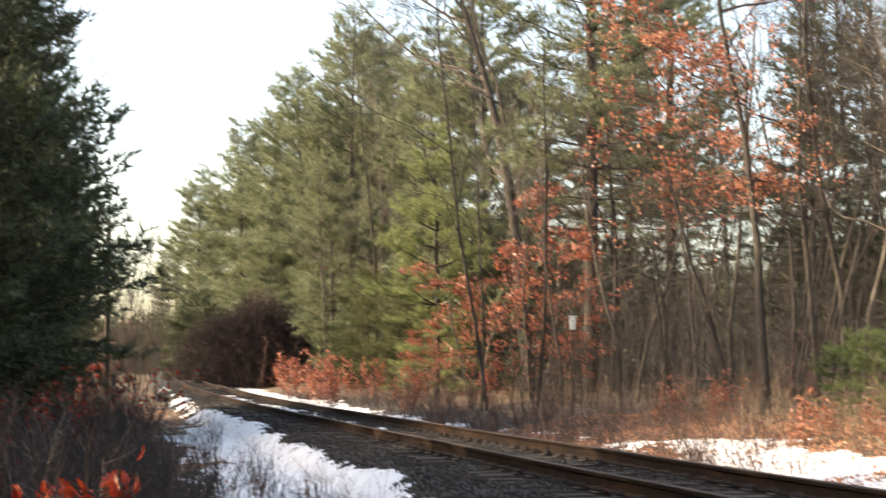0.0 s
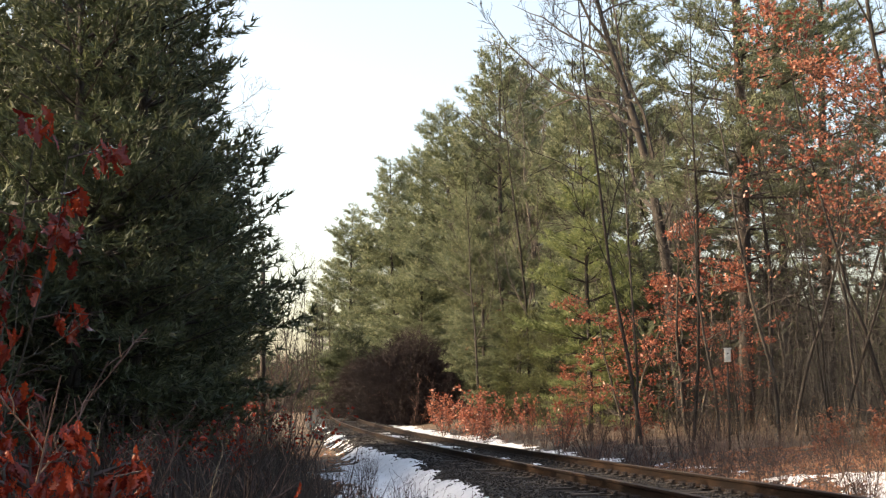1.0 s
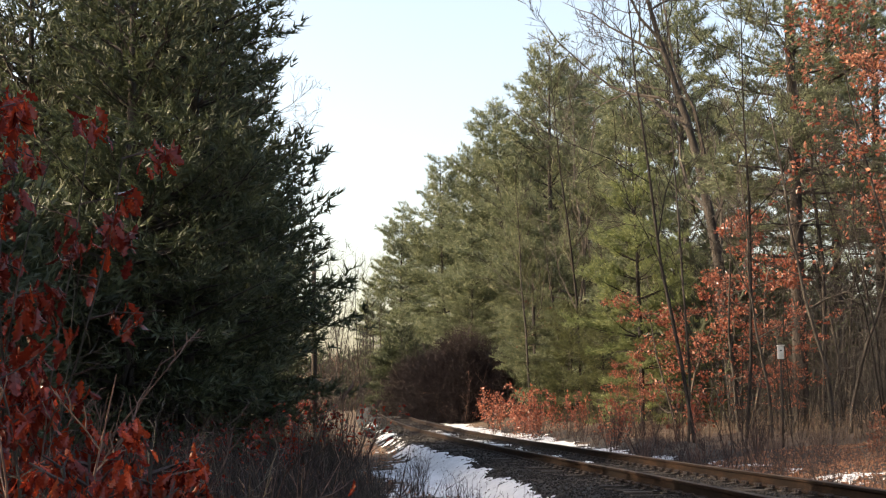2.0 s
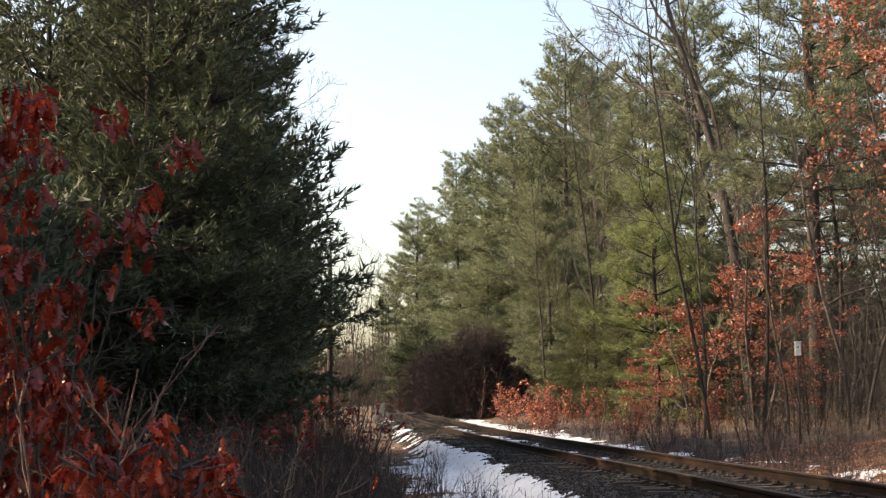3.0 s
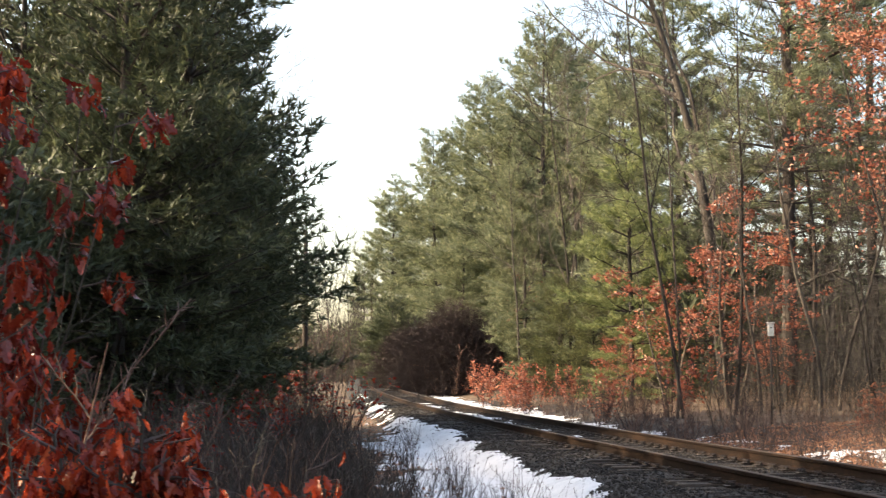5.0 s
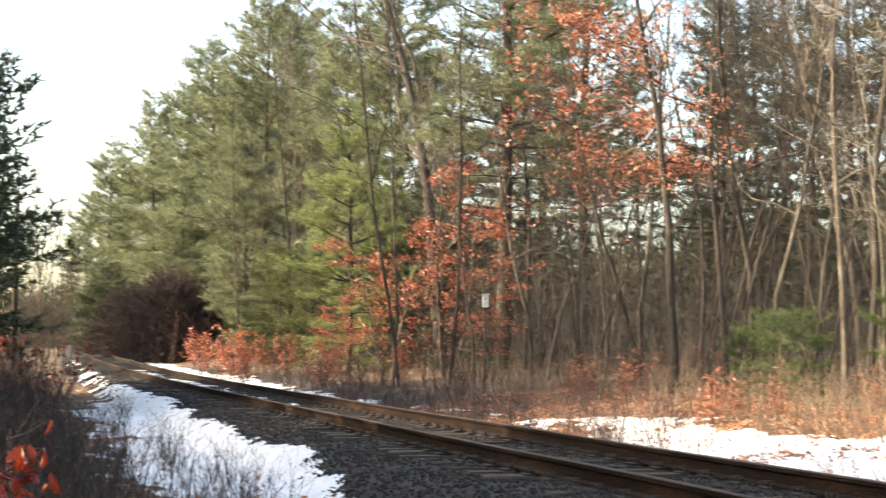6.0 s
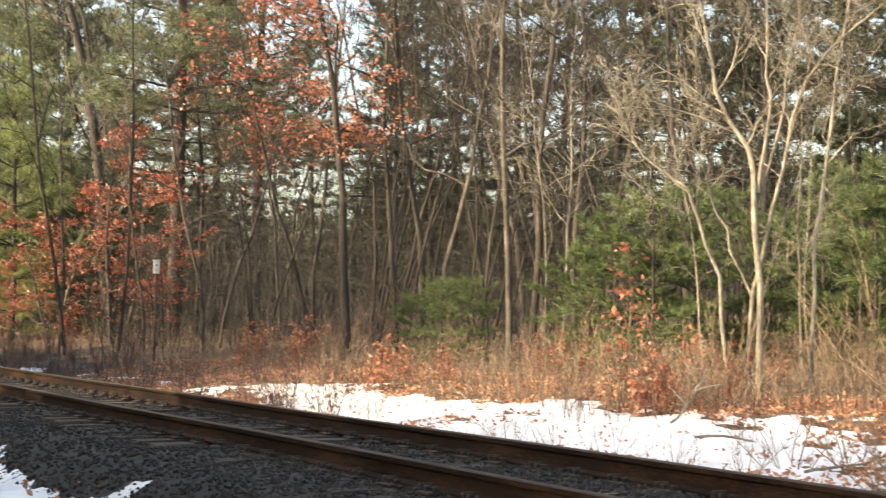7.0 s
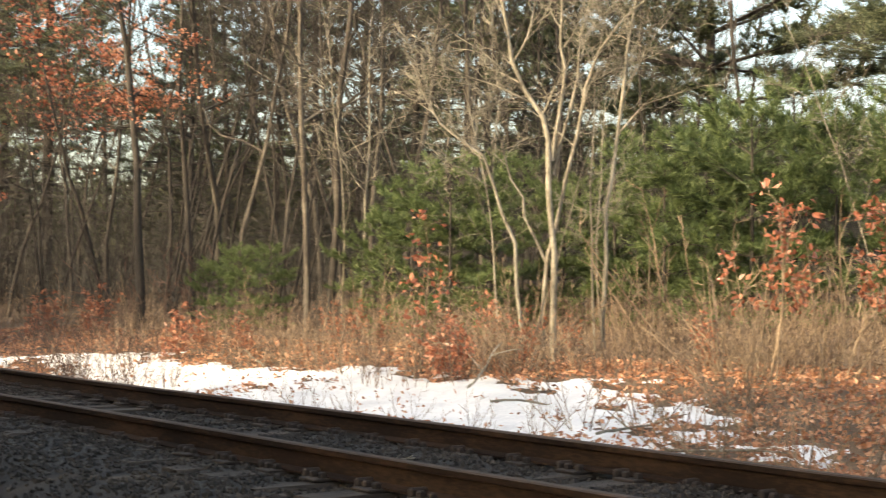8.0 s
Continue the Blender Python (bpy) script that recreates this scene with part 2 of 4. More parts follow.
def ground_z(x, y):
    x, y = np.asarray(x, float), np.asarray(y, float)
    c = x - rail_x(y) - GAUGE / 2
    left = -0.40 + 0.12 * smoothstep(-5.2, -7.5, c) + 0.5 * smoothstep(-8, -14, c)
    right = -0.30 + 0.42 * smoothstep(3.0, 7.5, c) + 0.5 * smoothstep(7.5, 16, c) + 2.4 * smoothstep(24, 60, c)
    side = np.where(c < 0, left, right) + 0.05 * lumps(x, y) + 0.025 * lumps(x, y, 3.1)
    edge = np.where(c < 0, smoothstep(1.55, 2.75, -c), smoothstep(1.55, 2.5, c))
    return -0.16 * (1 - edge) + side * edge + lift(y)


def steps(*spans):
    out = [spans[0][0]]
    for a, b, d in spans:
        n = max(1, int(round((b - a) / d)))
        out += list(a + (b - a) * np.arange(1, n + 1) / n)
    return np.array(out)


def sheet(xs, ys, zf):
    X, Y = np.meshgrid(xs, ys)
    v = np.stack([X, Y, zf(X, Y)], -1).reshape(-1, 3)
    w, h = len(xs), len(ys)
    i = (np.arange(h - 1)[:, None] * w + np.arange(w - 1)[None]).ravel()
    g = Geo()
    g.add(v, np.concatenate([np.stack([i, i + 1, i + w + 1], 1), np.stack([i, i + w + 1, i + w], 1)]))
    return g


xs = steps((-1200, -200, 200), (-200, -30, 17), (-30, -6, 2), (-6, 18, 0.33), (18, 40, 2), (40, 200, 16), (200, 1200, 200))
ys = steps((-400, -60, 40), (-60, -10, 5), (-10, 50, 0.4), (50, 120, 1.5), (120, 260, 7), (260, 2400, 214))
tagged(part("ground", sheet(xs, ys, ground_z), GROUND, None, "", True), "brown leaf-littered winter ground beside the railway", "ground", kind="structure")


# ---- railway: ballast bed, ties with plates and spikes, two rails ----
def bed_z(C, X, Y):
    top = lift(Y) - 0.018 + 0.035 * cloud(X, Y, 0.9, 2) + 0.016 * cloud(X, Y, 0.37, 4)
    slope = np.where(C < 0, smoothstep(1.5, 2.75, -C), smoothstep(1.5, 2.4, C))
    return top * (1 - slope) + (ground_z(X, Y) - 0.05) * slope + 0.05 * slope * (1 - slope)


def bed():
    g = Geo()
    ys2 = steps((-14, 40, 0.2), (40, 152, 2))
    cs = np.linspace(-2.75, 2.4, 40)
    C, Y = np.meshgrid(cs, ys2)
    X = C + rail_x(Y) + GAUGE / 2
    Z = bed_z(C, X, Y)
    v = np.stack([X, Y, Z], -1).reshape(-1, 3)
    w, h = len(cs), len(ys2)
    i = (np.arange(h - 1)[:, None] * w + np.arange(w - 1)[None]).ravel()
    g.add(v, np.concatenate([np.stack([i, i + 1, i + w + 1], 1), np.stack([i, i + w + 1, i + w], 1)]))
    return g


tagged(part("ballast_bed", bed(), BALLAST, None), "dark grey crushed-stone ballast bed under the track", "ballast", kind="structure")


def stones():
    n = 46000
    far = np.arange(n) >= 38000
    y = np.where(far, 28 + 62 * rng.random(n) ** 1.3, 4.5 + 28 * rng.random(n) ** 1.9)
    c = rng.uniform(-2.6, 2.3, n)
    x = c + rail_x(y) + GAUGE / 2
    z = bed_z(c, x, y) + 0.008
    r = rng.uniform(0.010, 0.027, n) * np.where(far, 1.8, 1.0)
    octa = np.array([(1, 0, 0), (-1, 0, 0), (0, 1, 0), (0, -1, 0), (0, 0, 1), (0, 0, -1)], float)
    f = np.array([(0, 2, 4), (2, 1, 4), (1, 3, 4), (3, 0, 4), (2, 0, 5), (1, 2, 5), (3, 1, 5), (0, 3, 5)])
    q = rng.normal(size=(n, 3, 3))
    q, _ = np.linalg.qr(q)
    v = np.einsum("nij,kj->nki", q, octa) * r[:, None, None] * rng.uniform(0.6, 1.3, (n, 6, 1))
    v += np.stack([x, y, z], 1)[:, None]
    g = Geo()
    g.add(v.reshape(-1, 3), (f[None] + 6 * np.arange(n)[:, None, None]).reshape(-1, 3))
    return g


tagged(part("ballast_stones", stones(), STONE, None), "loose angular dark grey ballast stones between the ties", "ballast", kind="stuff")

track = thing("railway_track", float(rail_x(0)), 0, 0, "single railway track with rusty rails on worn timber ties", "railway track")
track.matrix_basis = Matrix.Identity(4)


def rail(offset):
    prof = [(-0.07, 0.012), (0.07, 0.012), (0.07, 0.024), (0.012, 0.042), (0.009, 0.132), (0.034, 0.142), (0.036, 0.172), (0.026, 0.18), (-0.026, 0.18), (-0.036, 0.172), (-0.034, 0.142), (-0.009, 0.132), (-0.012, 0.042), (-0.07, 0.024)]
    ys3 = steps((-14, 60, 2), (60, 152, 4))
    k = len(prof)
    me = bpy.data.meshes.new("rail")
    v = [(float(rail_x(y)) + offset + a, float(y), b + 0.004 * math.sin(y * 0.7 + offset) + float(lift(y))) for y in ys3 for a, b in prof]
    f = [(i * k + j, i * k + (j + 1) % k, (i + 1) * k + (j + 1) % k, (i + 1) * k + j) for i in range(len(ys3) - 1) for j in range(k)]
    me.from_pydata(v, [], f)
    me.materials.append(RUST)
    me.materials.append(WORN)
    for n, poly in enumerate(me.polygons):
        poly.material_index = 1 if n % k in (6, 7, 8) else 0
    me.update()
    return part("rail", me, None, track, "rusty steel rail with a worn top")


rail(0.0)
rail(GAUGE)


# ---- tree kit ----
def unit(v):
    return v / (np.linalg.norm(v, axis=-1, keepdims=True) + 1e-9)


def bend(start, way, length, k, wobble, lift, r):
    """A wavering line of k points; lift turns it up or down along its length."""
    pts, d, step = [np.array(start, float)], unit(np.array(way, float)), length / (k - 1)
    for _ in range(k - 1):
        d = unit(d + r.normal(size=3) * wobble + np.array((0, 0, lift)) / (k - 1))
        pts.append(pts[-1] + d * step)
    return np.array(pts)


def blades(g, at, way, length, width, n, spread, r):
    """n narrow needle blades fanning out round each point."""
    at, way = np.repeat(at, n, 0), unit(np.repeat(way, n, 0))
    m = len(at)
    d = unit(way + r.normal(size=(m, 3)) * spread)
    s = unit(np.cross(d, r.normal(size=(m, 3))))
    ln = length * r.uniform(0.6, 1.25, (m, 1))
    wd = width * r.uniform(0.7, 1.3, (m, 1))
    g.tris(at - s * wd * 0.5, at + s * wd * 0.5, at + d * ln)


def leaves(g, at, way, size, r):
    """A small folded leaf at each point: two halves along a midrib."""
    n = len(at)
    d = unit(way + r.normal(size=(n, 3)) * 0.6)
    s = unit(np.cross(d, r.normal(size=(n, 3))))
    u = np.cross(s, d)
    ln = size * r.uniform(0.6, 1.3, (n, 1))
    tip, mid = at + d * ln, at + d * ln * 0.45
    w = ln * 0.3
    v = np.stack([at, mid + s * w + u * w * 0.5, tip, mid - s * w + u * w * 0.5], 1)
    f = np.array([(0, 1, 2), (0, 2, 3)])
    g.add(v.reshape(-1, 3), (f[None] + 4 * np.arange(n)[:, None, None]).reshape(-1, 3))


def pine_meshes(height, clear, radius, seed, tufts=5000, needle=0.14, width=0.02, per=7, trunk=0.2, dead=0.0, gap=0.25, needles=NEEDLE, bark=BARK_PINE, sweep=None, full=1.0, thin=4, fuzz=0.04, slim=1.0, dense=1.0, step=1.0, flat=1.0):
    """A white pine: tapered trunk, whorled limbs with side shoots, and needle tufts on the shoots."""
    r = np.random.default_rng(seed)
    tr, lb, nd = Geo(), Geo(), Geo()
    line = bend((0, 0, -0.3), (0, 0, 1), height + 0.3, 14, 0.012, 0, r)
    line[:, :2] -= np.linspace(0, 1, 14)[:, None] * (line[-1, :2] * 0.5)
    tr.tube(line, trunk * (1 - np.linspace(0, 1, 14)) ** 0.75 + 0.012, 9)
    at, way = [], []
    z = clear
    while z < height - 0.15:
        t = (z - clear) / (height - clear)
        here = np.array([np.interp(z, line[:, 2], line[:, i]) for i in (0, 1, 2)])
        reach = radius * (0.5 + 0.5 * min(1, t * 4)) * (1 - t ** full) ** 0.75 * r.uniform(0.75, 1.15) + 0.25
        spin = r.uniform(0, 6.28)
        count = int(r.integers(5, 8))
        for b in range(count):
            if r.random() < gap:
                continue
            a = spin + b * 6.283 / count + r.normal() * 0.25
            out = np.array((math.cos(a), math.sin(a), 0.05 + 0.75 * t ** 1.5 + r.normal() * 0.08 * flat))
            ln = reach * r.uniform(0.55, 1.2)
            if sweep is not None:
                ln *= 1 + 0.35 * float(np.dot(out[:2], sweep))
            limb = bend(here, out, ln, 6, 0.07, 0.18 if t > 0.3 else -0.1, r)
            lb.tube(limb[[0, 2, 3, 5]], np.linspace(0.012 + 0.013 * ln, 0.006, 4) * slim, 3)
            bare = t < dead
            n_side = max(2, int(dense ** 0.5 * ln / 0.28))
            for k in range(n_side + 1):
                u = 1.0 if k == n_side else 0.25 + 0.75 * (k + r.random()) / n_side
                p = np.array([np.interp(u * 5, np.arange(6), limb[:, i]) for i in (0, 1, 2)])
                axis = unit(limb[-1] - limb[0])
                side = unit(np.cross(axis, (0, 0, 1))) * (1 if k % 2 else -1)
                d = unit(axis * 0.8 + side * (0 if k == n_side else r.uniform(0.5, 1.0)) + np.array((0, 0, (r.normal() * 0.15 + 0.12) * flat)))
                sl = ln * 0.38 * (1.15 - u * 0.6) * r.uniform(0.6, 1.2) + 0.12
                shoot = bend(p, d, sl, 4, 0.12, 0.2, r)
                if k % thin == 0:
                    lb.tube(shoot[[0, 3]], [0.007 * slim, 0.003 * slim], 3)
                if not bare or r.random() < 0.12:
                    m = max(2, int(dense * sl / 0.1))
                    s = np.linspace(0.25, 1.0, m)
                    q = np.stack([np.interp(s * 3, np.arange(4), shoot[:, i]) for i in (0, 1, 2)], 1)
                    at.append(q)
                    way.append(np.repeat(unit(shoot[-1] - shoot[0])[None], m, 0) + np.array((0, 0, 0.25)))
        z += r.uniform(0.4, 0.65) * (0.7 + height / 40) * step
    at, way = np.concatenate(at), np.concatenate(way)
    if len(at) > tufts:
        keep = r.choice(len(at), tufts, replace=False)
        at, way = at[keep], way[keep]
    at = at + r.normal(size=at.shape) * fuzz * np.array((1, 1, flat))
    blades(nd, at, way, needle, width, per, 0.55, r)
    return [("trunk", tr.mesh("trunk", bark, True)), ("branchwork", lb.mesh("branchwork", bark)), ("foliage", nd.mesh("foliage", needles))]


def bare_meshes(height, trunk, seed, stems=1, spread=0.25, first=0.35, twigs=(10, 6, 5), bark=BARK_GREY, leaf=None, leaf_n=0, leaf_size=0.09, leaf_low=0.0, rise=0.25, fine=0.004, lean=(0, 0), wave=0.08, plain=False, limb=0.62, level_out=0.0, lines=None):
    """A leafless broadleaf tree or shrub: stems that fork into limbs and twigs, with a few held leaves if wanted."""
    r = np.random.default_rng(seed)
    lb, lf = Geo(), Geo()
    trunks, tips, ways = [], [], []

    def grow(line, rad, level, length):
        if level >= len(twigs):
            return
        for c in range(twigs[level]):
            u = (first if level == 0 else 0.2) + (1 - (first if level == 0 else 0.2)) * (c + r.random()) / twigs[level]
            k = len(line) - 1
            p = np.array([np.interp(u * k, np.arange(k + 1), line[:, i]) for i in (0, 1, 2)])
            j = min(k - 1, int(u * k))
            axis = unit(line[j + 1] - line[j])
            out = unit(np.cross(axis, r.normal(size=3)))
            d = unit(axis * r.uniform(0.5, 1.1) * (1 - level_out) + out * r.uniform(0.5, 1.1) * np.array((1, 1, 1 - level_out)) + np.array((0, 0, 0.15)))
            ln = length * (limb if level == 0 else 0.5) * (1.15 - 0.7 * u) * r.uniform(0.6, 1.25)
            n = (4, 3, 3, 2)[level] if plain else (7, 5, 3, 2)[level]
            twig = bend(p, d, ln, n, 0.15 if plain else 0.22, rise, r)
            r0 = max(fine, np.interp(u, [0, 1], [rad, rad * 0.25]) * r.uniform(0.4, 0.65))
            lb.tube(twig, np.linspace(r0, max(fine * 0.5, r0 * 0.2), n), 4 if level == 0 and not plain else 3)
            if level >= len(twigs) - 2:
                tips.append(twig[1:])
                ways.append(np.repeat((twig[-1] - twig[0])[None], n - 1, 0))
            grow(twig, r0, level + 1, ln)

    for pts, rad, leader in lines or ():
        pts = np.array(pts, float)
        k = np.linspace(0, len(pts) - 1, 12)
        line = np.stack([np.interp(k, np.arange(len(pts)), pts[:, i]) for i in (0, 1, 2)], 1)
        line[1:] += r.normal(size=(11, 3)) * 0.03
        tr = Geo()
        tr.tube(line, rad * (1 - np.linspace(0, 0.97, 12)) ** (0.55 if leader else 0.8) + fine * 0.5, 7)
        trunks.append(("stem", tr.mesh("stem", bark, True)))
        grow(line, rad, 0, 0.45 * float(np.linalg.norm(line[-1] - line[0])))
    for s in range(0 if lines else stems):
        a = r.uniform(0, 6.28)
        tilt = spread * r.uniform(0.4, 1.2) if stems > 1 else 0.04
        base = np.array((math.cos(a), math.sin(a), 0)) * (0.0 if stems == 1 else r.uniform(0.05, 0.35) * min(1, height / 5))
        h = height * (1 if s == 0 else r.uniform(0.6, 1.0))
        line = bend(base - np.array((0, 0, 0.25)), (math.cos(a) * tilt + lean[0], math.sin(a) * tilt + lean[1], 1), h + 0.25, 12, wave, 0.15, r)
        rad = trunk * (1 if s == 0 else r.uniform(0.5, 0.9))
        tr = Geo()
        pick = [0, 2, 4, 6, 8, 11] if plain else list(range(12))
        tr.tube(line[pick], (rad * (1 - np.linspace(0, 0.97, 12)) ** 0.8 + fine * 0.5)[pick], 4 if plain else 7)
        trunks.append(("trunk" if stems == 1 else "stem", tr.mesh("stem", bark, True)))
        grow(line, rad, 0, h * 0.55)
    out = trunks + [("branchwork", lb.mesh("branchwork", bark))]
    if leaf:
        t, w = np.concatenate(tips), np.concatenate(ways)
        ok = t[:, 2] > leaf_low
        t, w = t[ok], w[ok]
        pick = r.integers(0, len(t), leaf_n)
        leaves(lf, t[pick] + r.normal(size=(leaf_n, 3)) * 0.05, unit(w[pick]) + np.array((0, 0, -0.5)), leaf_size, r)
        out.append(("foliage", lf.mesh("foliage", leaf)))
    return out


def plant(name, meshes, x, y, label, category, group="", turn=0.0, size=1.0, sink=0.0, lean=(0.0, 0.0)):
    e = thing(name, x, y, 0, label, category, group)
    e.matrix_basis = pose(x, y, float(ground_z(x, y)) - sink, lean[0], lean[1], turn) @ Matrix.Scale(size, 4)
    for n, me in meshes:
        ob = part(n, me, None, e)
        if n in ("branchwork", "foliage"):
            tagged(ob, kind="stuff")
    return e


def spot(azimuth, distance):
    """A place by its bearing from the standpoint, in degrees right of the line, and its distance."""
    return distance * math.sin(radians(azimuth)), distance * math.cos(radians(azimuth))


# ---- evergreens ----
PINE_TALL = [
    pine_meshes(24, 1.0, 5.2, 11, 19000, 0.38, 0.05, 5, 0.22, 0.0, 0.06, full=2.6, fuzz=0.09, dense=2.6, step=1.3, flat=0.55, thin=12, slim=0.6),
    pine_meshes(22, 1.0, 4.8, 12, 17500, 0.38, 0.05, 5, 0.2, 0.0, 0.06, full=2.2, fuzz=0.09, dense=2.6, step=1.3, flat=0.55, thin=12, slim=0.6),
    pine_meshes(23, 1.0, 4.0, 13, 15000, 0.38, 0.05, 5, 0.2, 0.0, 0.06, full=2.4, fuzz=0.09, dense=2.6, step=1.25, flat=0.55, thin=12, slim=0.6)]
tall = [
    (3.85, 150, 2, 0.9, 40), (5.6, 128, 1, 1.0, 100), (7.8, 112, 0, 0.98, 10), (9.7, 97, 1, 1.12, 200), (11.2, 104, 0, 1.02, 77),
    (6.6, 104, 1, 0.62, 300), (9.0, 88, 2, 0.62, 150), (4.6, 170, 0, 0.8, 20), (2.9, 190, 2, 0.72, 250), (12.6, 84, 2, 0.9, 33), (14.9, 76, 1, 0.98, 60),
    (8.7, 122, 2, 1.02, 310), (6.7, 136, 0, 0.98, 170), (10.5, 120, 0, 1.1, 130),
]
for a, d, k, s, turn in tall:
    plant("pine_tree", PINE_TALL[k], *spot(a, d), "tall green white pine in the sunlit wood edge", "pine tree", "pines beside the line", turn, s)

PINE_HIGH = pine_meshes(25, 5.0, 4.8, 21, 13500, 0.28, 0.034, 5, 0.27, 0.12, 0.12, fuzz=0.07, dense=2.2, step=1.35, flat=0.45, thin=7)
for a, d, s, turn in ((18.9, 53, 1.0, 0), (21.9, 64, 0.95, 250), (20.4, 76, 1.0, 160), (55.0, 36, 0.75, 90)):
    plant("pine_tree", PINE_HIGH, *spot(a, d), "tall pine with a dark bare trunk and high green boughs", "pine tree", "high-boughed pines", turn, s)

PINE_THIN = [pine_meshes(16, 3.0, 3.0, 31, 3600, 0.3, 0.036, 6, 0.13, 0.25, 0.25, NEEDLE_SHADED, step=1.5, flat=0.35, dense=1.4, fuzz=0.05), pine_meshes(14, 3.0, 3.2, 32, 3600, 0.3, 0.036, 6, 0.12, 0.25, 0.25, NEEDLE_SHADED, step=1.5, flat=0.35, dense=1.4, fuzz=0.05)]
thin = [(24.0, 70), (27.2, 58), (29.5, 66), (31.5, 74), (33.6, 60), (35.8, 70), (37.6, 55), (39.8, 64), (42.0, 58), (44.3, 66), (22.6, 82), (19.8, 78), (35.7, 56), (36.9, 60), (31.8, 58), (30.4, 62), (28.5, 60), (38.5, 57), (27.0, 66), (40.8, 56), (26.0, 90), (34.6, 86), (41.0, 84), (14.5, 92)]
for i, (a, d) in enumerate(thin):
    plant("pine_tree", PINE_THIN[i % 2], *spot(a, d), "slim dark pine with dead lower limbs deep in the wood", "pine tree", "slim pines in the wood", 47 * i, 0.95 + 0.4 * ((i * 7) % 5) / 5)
PINE_LOW = pine_meshes(5.0, 0.1, 2.6, 33, 760, 0.58, 0.13, 4, 0.08, 0, 0.05, NEEDLE_SHADED, fuzz=0.2, thin=9)
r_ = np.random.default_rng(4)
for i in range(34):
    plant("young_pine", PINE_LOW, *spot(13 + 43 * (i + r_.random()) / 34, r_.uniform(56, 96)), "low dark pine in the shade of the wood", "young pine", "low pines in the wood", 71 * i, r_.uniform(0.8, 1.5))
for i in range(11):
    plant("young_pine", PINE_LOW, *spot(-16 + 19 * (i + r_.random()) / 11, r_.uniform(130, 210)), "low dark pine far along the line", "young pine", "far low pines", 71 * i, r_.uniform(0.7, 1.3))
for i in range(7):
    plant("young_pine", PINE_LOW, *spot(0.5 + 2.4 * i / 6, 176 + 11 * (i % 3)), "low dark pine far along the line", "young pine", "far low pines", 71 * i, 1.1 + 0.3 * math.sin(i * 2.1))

PINE_YOUNG = [
    pine_meshes(4.2, 0.1, 1.6, 41, 3300, 0.18, 0.024, 7, 0.035, 0, 0.1, NEEDLE_YOUNG, BARK_DARK, fuzz=0.03, full=1.2, slim=0.4, dense=2.4, step=1.15, flat=0.7),
    pine_meshes(3.4, 0.1, 1.5, 42, 3000, 0.18, 0.024, 7, 0.03, 0, 0.1, NEEDLE_YOUNG, BARK_DARK, fuzz=0.03, full=1.3, slim=0.4, dense=2.4, step=1.15, flat=0.7)]
young = [(35.6, 27.5, 0, 0.66), (37.0, 26.5, 1, 0.9), (38.6, 27, 0, 0.75), (34.4, 29, 1, 0.65), (43.4, 27, 0, 0.75), (45.2, 26, 1, 0.85), (46.7, 27, 0, 0.8), (48.4, 25.5, 1, 1.1), (50.0, 26.5, 0, 0.98), (51.6, 25.5, 1, 1.0), (53.6, 27, 0, 0.95), (41.4, 28.5, 1, 0.75), (29.0, 31, 1, 0.5), (30.2, 32, 1, 0.5), (28.1, 33, 1, 0.42), (55.5, 24, 0, 0.9), (47.5, 29.5, 0, 0.95), (44.4, 29.5, 0, 0.85), (39.8, 29.5, 0, 0.75)]
for i, (a, d, k, s) in enumerate(young):
    plant("young_pine", PINE_YOUNG[k], *spot(a, d), "bushy bright green young pine at the wood's edge", "young pine", "young pines", 61 * i, s)

PINE_MID = [pine_meshes(11.5, 0.3, 3.0, 51, 8200, 0.24, 0.03, 6, 0.12, 0, 0.06, NEEDLE_LIGHT, fuzz=0.07, dense=2.0, step=1.4, flat=0.5), pine_meshes(6.2, 0.1, 2.9, 52, 5600, 0.24, 0.03, 6, 0.08, 0, 0.06, NEEDLE_OLIVE, fuzz=0.12, dense=2.0)]
for a, d, k, s, turn in ((13.0, 63, 0, 1.0, 10), (10.4, 76, 1, 0.95, 60), (11.6, 72, 1, 0.8, 160), (14.6, 66, 0, 0.72, 200)):
    plant("pine_tree", PINE_MID[k], *spot(a, d), "full young pine with light green needles down to the ground" if k == 0 else "rounded olive-green young pine at the wood edge", "pine tree", "half-grown pines", turn, s)

PINE_DARK = pine_meshes(6.8, 0.1, 3.4, 61, 4200, 0.4, 0.06, 5, 0.1, 0, 0.03, NEEDLE_SHADED, dense=1.5, flat=0.6)
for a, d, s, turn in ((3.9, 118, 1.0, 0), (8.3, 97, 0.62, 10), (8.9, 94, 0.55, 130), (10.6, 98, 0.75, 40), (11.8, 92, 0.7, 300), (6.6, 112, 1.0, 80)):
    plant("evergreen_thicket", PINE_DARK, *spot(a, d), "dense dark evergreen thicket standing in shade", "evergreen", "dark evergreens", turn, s)


